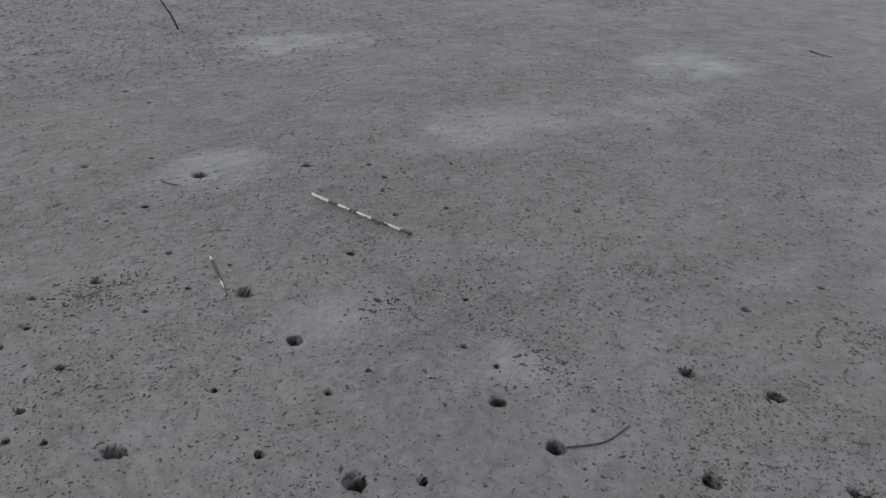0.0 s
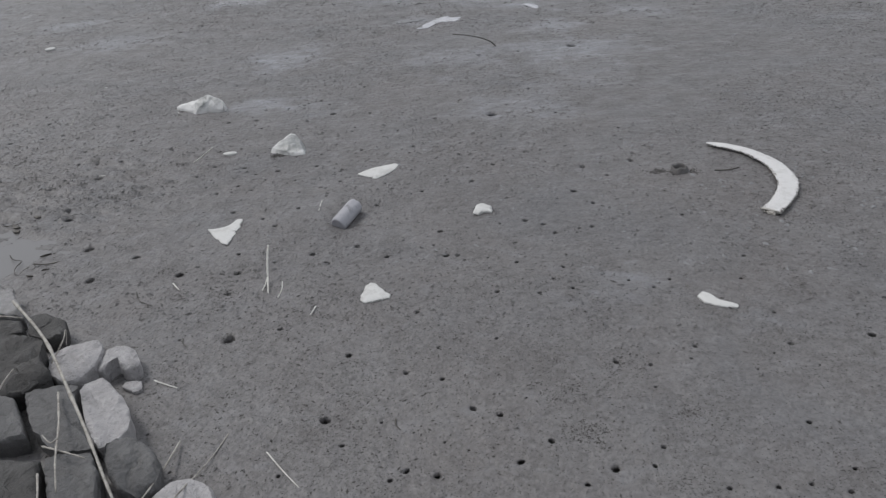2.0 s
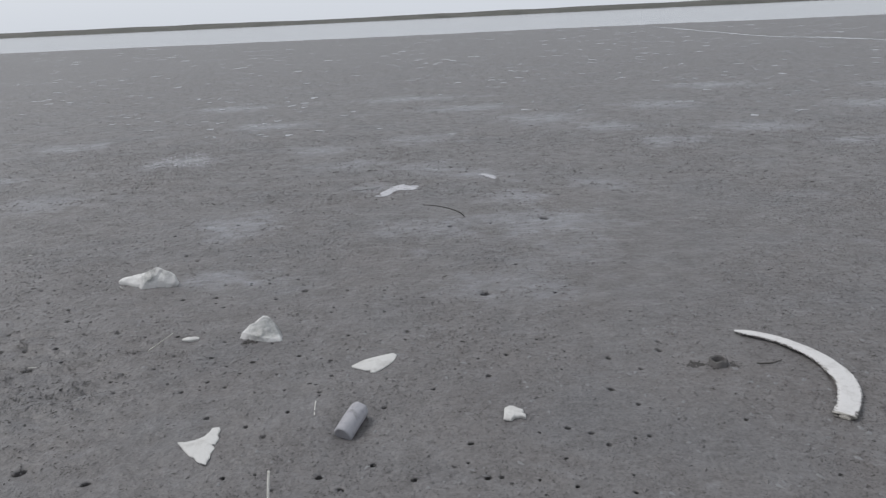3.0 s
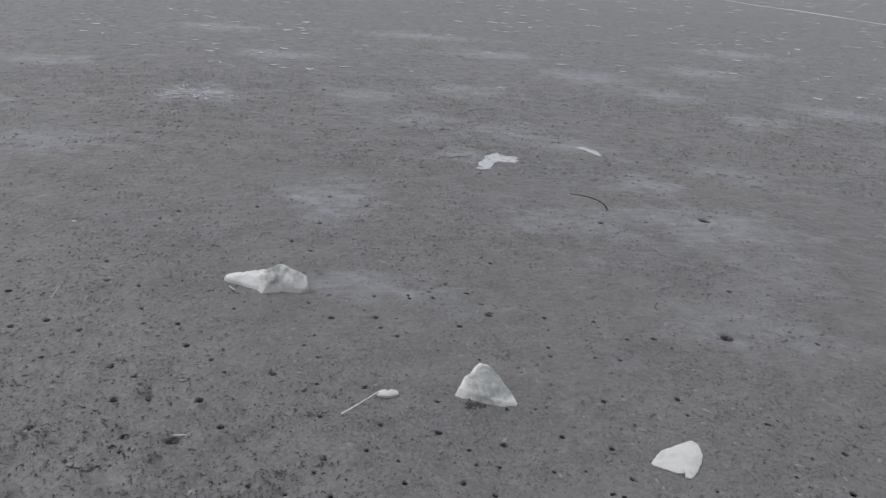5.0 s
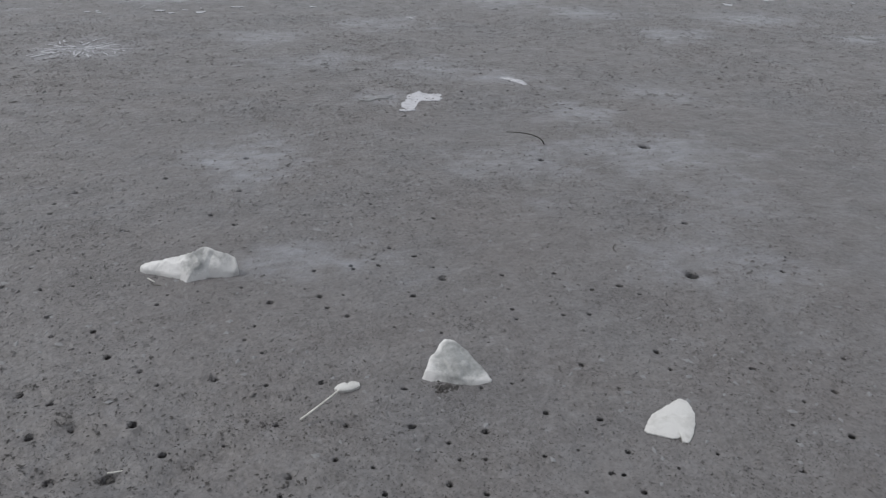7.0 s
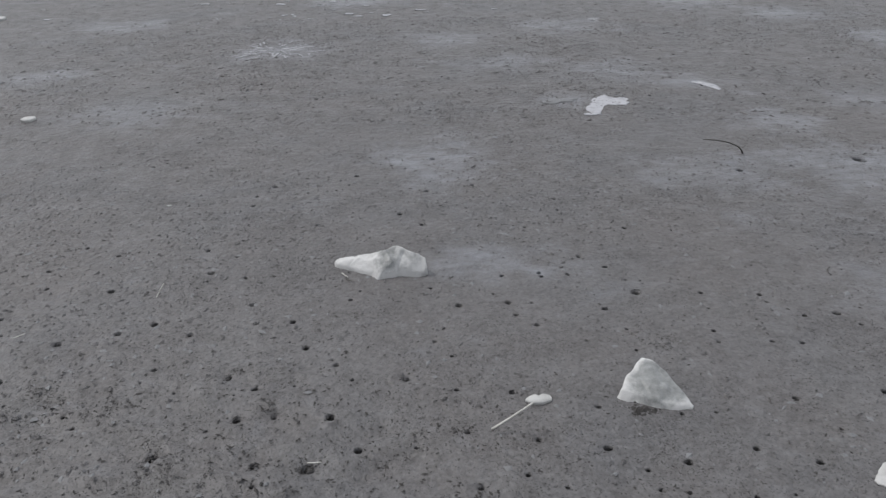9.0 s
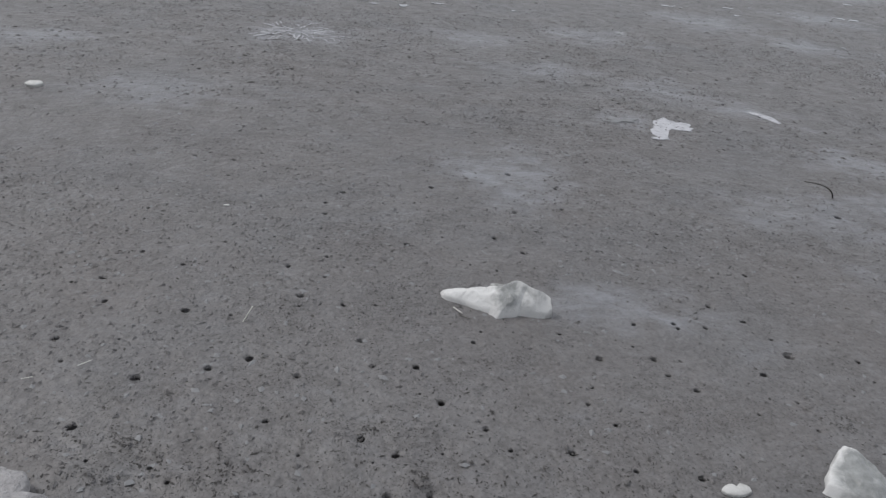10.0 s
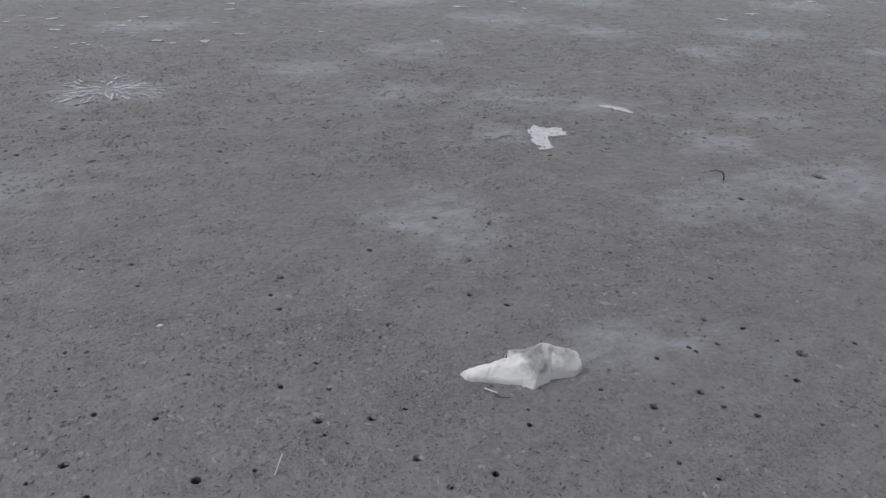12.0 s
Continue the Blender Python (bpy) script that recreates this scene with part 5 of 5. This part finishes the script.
# ---- casts, splashes and crumbs on the mud ----
def splat(name, x, y, a, b, turn, ragged, seed, label, material, lift=0.003, arms=0):
    """A thin irregular splash with an uneven ragged outline, or with fingers that ray out."""
    rnd, rim, count = random.Random(seed), [], 96
    lengths = [rnd.uniform(0.5, 1.2) for _ in range(max(arms, 1))]
    for k in range(count):
        t = 2 * math.pi * k / count
        s = 0.75 + ragged * wave(math.cos(t) + seed, math.sin(t), 0, 1.4) + 0.35 * ragged * wave(math.cos(t), math.sin(t) + seed, 0, 3.3)
        if arms:
            f = t / (2 * math.pi) * arms
            s = 0.22 + 0.8 * max(0.0, 1 - 2.2 * abs(f - round(f))) * lengths[int(round(f)) % arms]
        rim.append(pose(x, y, 0, 0, 0, turn) @ Vector((a * s * math.cos(t), b * s * math.sin(t), 0)))
    c = Vector((x, y, 0))
    verts, faces = [], []
    for f, z in ((1.0, 0.0), (0.95, lift), (0.5, lift * 1.2)):
        for p in rim:
            q = c.lerp(p, f)
            verts.append((q.x, q.y, mud_height(q.x, q.y) + 0.0015 + z))
    for r in range(2):
        for k in range(count):
            i, j = r * count + k, r * count + (k + 1) % count
            faces.append((i, j, j + count, i + count))
    faces.append(tuple(range(2 * count, 3 * count)))
    return tagged(link_mesh(name, verts, faces, material), label, "splash")


SALT = chalk_material("pale_silt_crust", (0.43, 0.43, 0.455), (0.24, 0.24, 0.258), 0.9, 0.9)
SILT = chalk_material("pale_feeding_silt", (0.191, 0.193, 0.199), (0.140, 0.140, 0.140), 0.6, 3.0)
tagged(slab("white_splash", [(-0.126, 5.041), (-0.088, 5.043), (-0.068, 4.998), (-0.012, 5.003), (0.005, 4.936), (-0.009, 4.865), (-0.078, 4.869), (-0.140, 4.849), (-0.165, 4.804), (-0.165, 4.735), (-0.192, 4.723), (-0.225, 4.751), (-0.226, 4.812), (-0.192, 4.931)], 0.003, 0.001, SALT, 71, jag=0.017, smooth=0.4, rough=0.003, undercut=1.0, heart=(-0.11, 4.92)), "flat white ragged splash on the mud", "splash")
splat("white_splash", -0.215, 4.70, 0.05, 0.022, 10, 0.9, 76, "small white fleck beside a larger splash", SALT)
splat("white_splash", -0.36, 4.93, 0.10, 0.05, 15, 0.9, 77, "faint pale smear beside a larger splash", SILT)
splat("white_splash", 0.475, 5.24, 0.13, 0.045, -55, 0.7, 72, "small white smear beside a burrow", SALT)
splat("white_splash", 3.5, 6.25, 0.07, 0.10, 0, 0.8, 74, "small pale smear far out on the mud", SILT)


def feeding_trails(x, y, count, seed):
    """Short pale scrapes raying out unevenly from a burrow."""
    rnd, verts, faces = random.Random(seed), [], []
    for k in range(count):
        a = rnd.uniform(0, 2 * math.pi)
        start, length, half = rnd.uniform(0.03, 0.27), rnd.uniform(0.03, 0.13), rnd.uniform(0.002, 0.006)
        bend, n = rnd.uniform(-0.25, 0.25), len(verts)
        for i in range(6):
            f = i / 5
            r, t = start + length * f, a + bend * f
            w = half * (0.25 + math.sin(math.pi * min(1.0, 0.15 + 0.8 * f))) * rnd.uniform(0.7, 1.1)
            for side in (-1, 1):
                px, py = x + r * math.cos(t) - side * w * math.sin(t), y + 0.9 * r * math.sin(t) + side * w * math.cos(t)
                verts.append((px, py, mud_height(px, py) + 0.0035))
        faces += [(n + 2 * i, n + 2 * i + 1, n + 2 * i + 3, n + 2 * i + 2) for i in range(5)]
    return tagged(link_mesh("feeding_star", verts, faces, SALT), "pale feeding trails raying out from a burrow", "feeding trail", kind="stuff")


feeding_trails(-2.145, 6.26, 100, 75)


def crumbs(name, count, area, sizes, seed, label, material=CRUMB, tall=0.55, stretch=2.6):
    """Loose pellets and fibres of mud, too many to count, as one mesh."""
    rnd, verts, faces = random.Random(seed), [], []
    for _ in range(count):
        x, y = area(rnd)
        s, a, long = sizes[0] + (sizes[1] - sizes[0]) * rnd.random() ** 1.6, rnd.uniform(0, math.pi), rnd.uniform(1.0, stretch)
        base = mud_height(x, y)
        u, v = Vector((math.cos(a), math.sin(a), 0)), Vector((-math.sin(a), math.cos(a), 0))
        c, n = Vector((x, y, base)), len(verts)
        w = [rnd.uniform(0.45, 1.25) for _ in range(4)]
        verts += [c + u * s * long * w[0] + v * s * (w[1] - 0.8), c + v * s * w[1] + u * s * (w[2] - 0.8), c - u * s * long * w[2], c - v * s * w[3] + u * s * (w[0] - 0.8), c + Vector((0, 0, s * tall)) + u * s * 0.3]
        faces += [(n + i, n + (i + 1) % 4, n + 4) for i in range(4)]
    return tagged(link_mesh(name, verts, faces, material, smooth=False), label, "mud crumbs", kind="stuff")


# torn, crumbly spots where animals have dug
DIGGINGS = [
    (2.25, -0.02), (2.0, -0.32), (1.63, 0.32), (1.93, 0.1), (2.69, 0.02), (1.68, 0.31), (2.0, -0.1), (2.36, -0.28), (0.9, 0.84), (1.41, 0.49),
    (0.98, 0.27), (0.84, 0.53), (2.0, 0.27), (1.64, 0.31), (0.42, 1.91), (0.97, 1.07), (-0.27, 1.33), (-0.15, 1.35), (0.84, 0.96), (0.91, 0.83),
    (1.11, 0.9), (-0.66, 1.63), (-0.62, 1.41), (-1.83, 2.49), (-1.77, 2.44), (-1.48, 2.28), (-1.13, 2.24), (-0.8, 2.37), (-1.33, 3.17),
    (-1.63, 2.4), (-0.28, 2.7), (-1.44, 3.39), (-0.41, 1.48), (-1.32, 1.99), (-1.01, 1.88), (-0.84, 2.14), (-0.395, 2.445),
]


def strewn(r):
    """Denser in drifts, sparser on the smooth silt."""
    while True:
        x, y = r.uniform(-2.8, 3.3), r.uniform(-0.75, 4.8)
        if r.random() < 0.45 + 1.1 * wave(x, y, 3.3, 1.4) + 0.7 * wave(x, y, 8.8, 5) and r.random() > 0.9 * film_share(x, y):
            return x, y


def open_mud(x0, x1, y0, y1):
    """A spot between these bounds, rarely on the smooth silt, in uneven drifts."""
    def spot(r):
        while True:
            x, y = r.uniform(x0, x1), r.uniform(y0, y1)
            if r.random() < 0.5 + 0.9 * wave(x, y, 5.1, 1.1) + 0.7 * wave(x, y, 2.8, 4) and r.random() > 0.92 * film_share(x, y):
                return x, y
    return spot


def eastern(r):
    """Thick on the eastern mud, thinning out towards the rocks."""
    while True:
        x, y = r.uniform(1.15, 4.3), r.uniform(-0.75, 3.0)
        share = min(1.0, (x - 1.15) / 0.5) * (0.72 + 0.8 * wave(x, y, 1.9, 3))
        if r.random() < share and r.random() > 0.85 * film_share(x, y):
            return x, y


def dug(r):
    x, y = r.choice(DIGGINGS)
    return r.gauss(x, 0.028), r.gauss(y, 0.022)


crumbs("mud_crumbs", 37000, strewn, (0.0008, 0.0026), 81, "fine dark crumbs and shreds on wet mud")
crumbs("mud_pellets", 26000, strewn, (0.0014, 0.0042), 85, "small grey pellets of mud on the flat", MUD)
crumbs("dug_crumbs", 4000, dug, (0.0009, 0.0026), 83, "torn dark crumbs round small diggings")
crumbs("shreds", 52000, eastern, (0.0007, 0.0019), 93, "dark curled shreds of weed strewn on the mud", CRUMB, 0.8, 3.0)
crumbs("coarse_crumbs", 5200, lambda r: (r.gauss(-1.3, 0.42), r.gauss(2.05, 0.34)), (0.0010, 0.0040), 82, "coarser crumbs on trampled mud by the puddle")
crumbs("rock_foot_crumbs", 2600, lambda r: (r.gauss(0.1, 0.4), r.gauss(1.0, 0.28)), (0.0012, 0.0034), 94, "dark flecks on the mud below the riprap")
crumbs("mud_lumps", 40000, open_mud(-3.6, 4.2, 1.2, 7.4), (0.0025, 0.0085), 87, "low lumps of soft grey mud on the flat", MUD, 0.62, 1.7)
crumbs("middle_crumbs", 6500, open_mud(-3.6, 4.2, 2.2, 7.2), (0.0014, 0.0048), 88, "dark shreds and crumbs on the middle of the flat")
# pale pellets whose colour imitates glints off wet facets of mud
crumbs("glint_flecks", 12500, open_mud(-4.2, 4.8, 1.5, 9.0), (0.0025, 0.0095), 89, "pale flecks coloured as glints on wet mud", SILT, 0.4, 2.2)
crumbs("clods", 46, lambda r: (r.gauss(-0.398, 0.016), r.gauss(2.437, 0.010)), (0.003, 0.0085), 90, "dark clods dug out under the triangular flint", CRUMB, 0.8, 1.5)
crumbs("far_crumbs", 5000, lambda r: (r.uniform(-8, 10), 4.6 + 14 * r.random() ** 1.5), (0.003, 0.010), 84, "dark clods scattered over the far mud")
crumbs("far_pellets", 16000, lambda r: (r.uniform(-8, 10), 4.6 + 14 * r.random() ** 1.5), (0.004, 0.015), 86, "grey clods scattered over the far mud", MUD)


def cast_mound(x, y):
    verts, faces, count = [], [], 22
    for r, z in ((0.036, -0.006), (0.030, 0.005), (0.027, 0.015), (0.024, 0.020), (0.021, 0.015), (0.0185, 0.0), (0.020, -0.05)):
        for k in range(count):
            a = 2 * math.pi * k / count
            rr = r * (1 + 0.22 * wave(math.cos(a), math.sin(a), z * 30, 2.3))
            verts.append((rr * math.cos(a), rr * math.sin(a) + 0.15 * z, z * (1 + 0.35 * wave(math.cos(a) + 5, math.sin(a), 0, 1.6))))
    for i in range(6):
        for k in range(count):
            p, q = i * count + k, i * count + (k + 1) % count
            faces.append((p, q, q + count, p + count))
    mound = link_mesh("burrow_cast", verts, faces, CAST)
    mound.location = (x, y, 0.0)
    return tagged(mound, "short mud chimney raised round a burrow", "mud cast")


cast_mound(1.213, 2.200)
crumbs("cast_crumbs", 240, lambda r: (1.205 + r.choice((-0.075, -0.05, 0.0, 0.05)) + r.gauss(0, 0.014), r.gauss(2.197, 0.012)), (0.0018, 0.0065), 92, "dark torn crumbs beside a mud chimney", CRUMB, 0.4, 2.2)


def wet_hollows():
    """Finger-wide hollows that hold a film of water, too many to count."""
    rnd, verts, faces, spot = random.Random(101), [], [], open_mud(-4.8, 5.4, 3.7, 9.8)
    for _ in range(1500):
        x, y = spot(rnd)
        if math.hypot(x + 1.3, y - 2.05) < 0.9:
            continue
        a = rnd.uniform(0.004, 0.010) * (0.75 + 0.13 * y)
        b, turn, phase, n = a * rnd.uniform(0.3, 0.8), rnd.uniform(-0.5, 0.5), rnd.uniform(0, 50), len(verts)
        for k in range(10):
            t = 2 * math.pi * k / 10
            f = 1 + 1.0 * wave(math.cos(t) + phase, math.sin(t), 0, 1.6)
            u, v = a * f * math.cos(t), b * f * math.sin(t)
            px, py = x + u * math.cos(turn) - v * math.sin(turn), y + u * math.sin(turn) + v * math.cos(turn)
            verts.append((px, py, mud_height(px, py) + 0.0008))
        faces.append(tuple(range(n, n + 10)))
    return tagged(link_mesh("wet_hollows", verts, faces, DAMP), "small hollows filmed with pale water", "water", kind="stuff")


wet_hollows()


def water_skins():
    """Thin skins of standing water in the hollows of the outer flat, too many to count."""
    rnd, verts, faces = random.Random(97), [], []
    while len(faces) < 3200:
        y = 7.5 + 38 * rnd.random() ** 1.3
        x = rnd.uniform(-1, 1) * (3.5 + 0.75 * y) + 0.5
        if rnd.random() > 0.5 + 1.2 * wave(x, y, 6.6, 0.5):
            continue
        a = (0.008 + 0.04 * rnd.random() ** 3) * (0.3 + 0.11 * y)
        b, phase, n = a * rnd.uniform(0.4, 1.1), rnd.uniform(0, 50), len(verts)
        for k in range(12):
            t = 2 * math.pi * k / 12
            f = 1 + 1.1 * wave(math.cos(t) + phase, math.sin(t), 0, 1.6)
            px, py = x + a * f * math.cos(t), y + b * f * math.sin(t)
            verts.append((px, py, mud_height(px, py) + 0.003))
        faces.append(tuple(range(n, n + 12)))
    return tagged(link_mesh("water_skins", verts, faces, GLEAM), "thin bright skins of water on the outer mud", "water", kind="stuff")


water_skins()
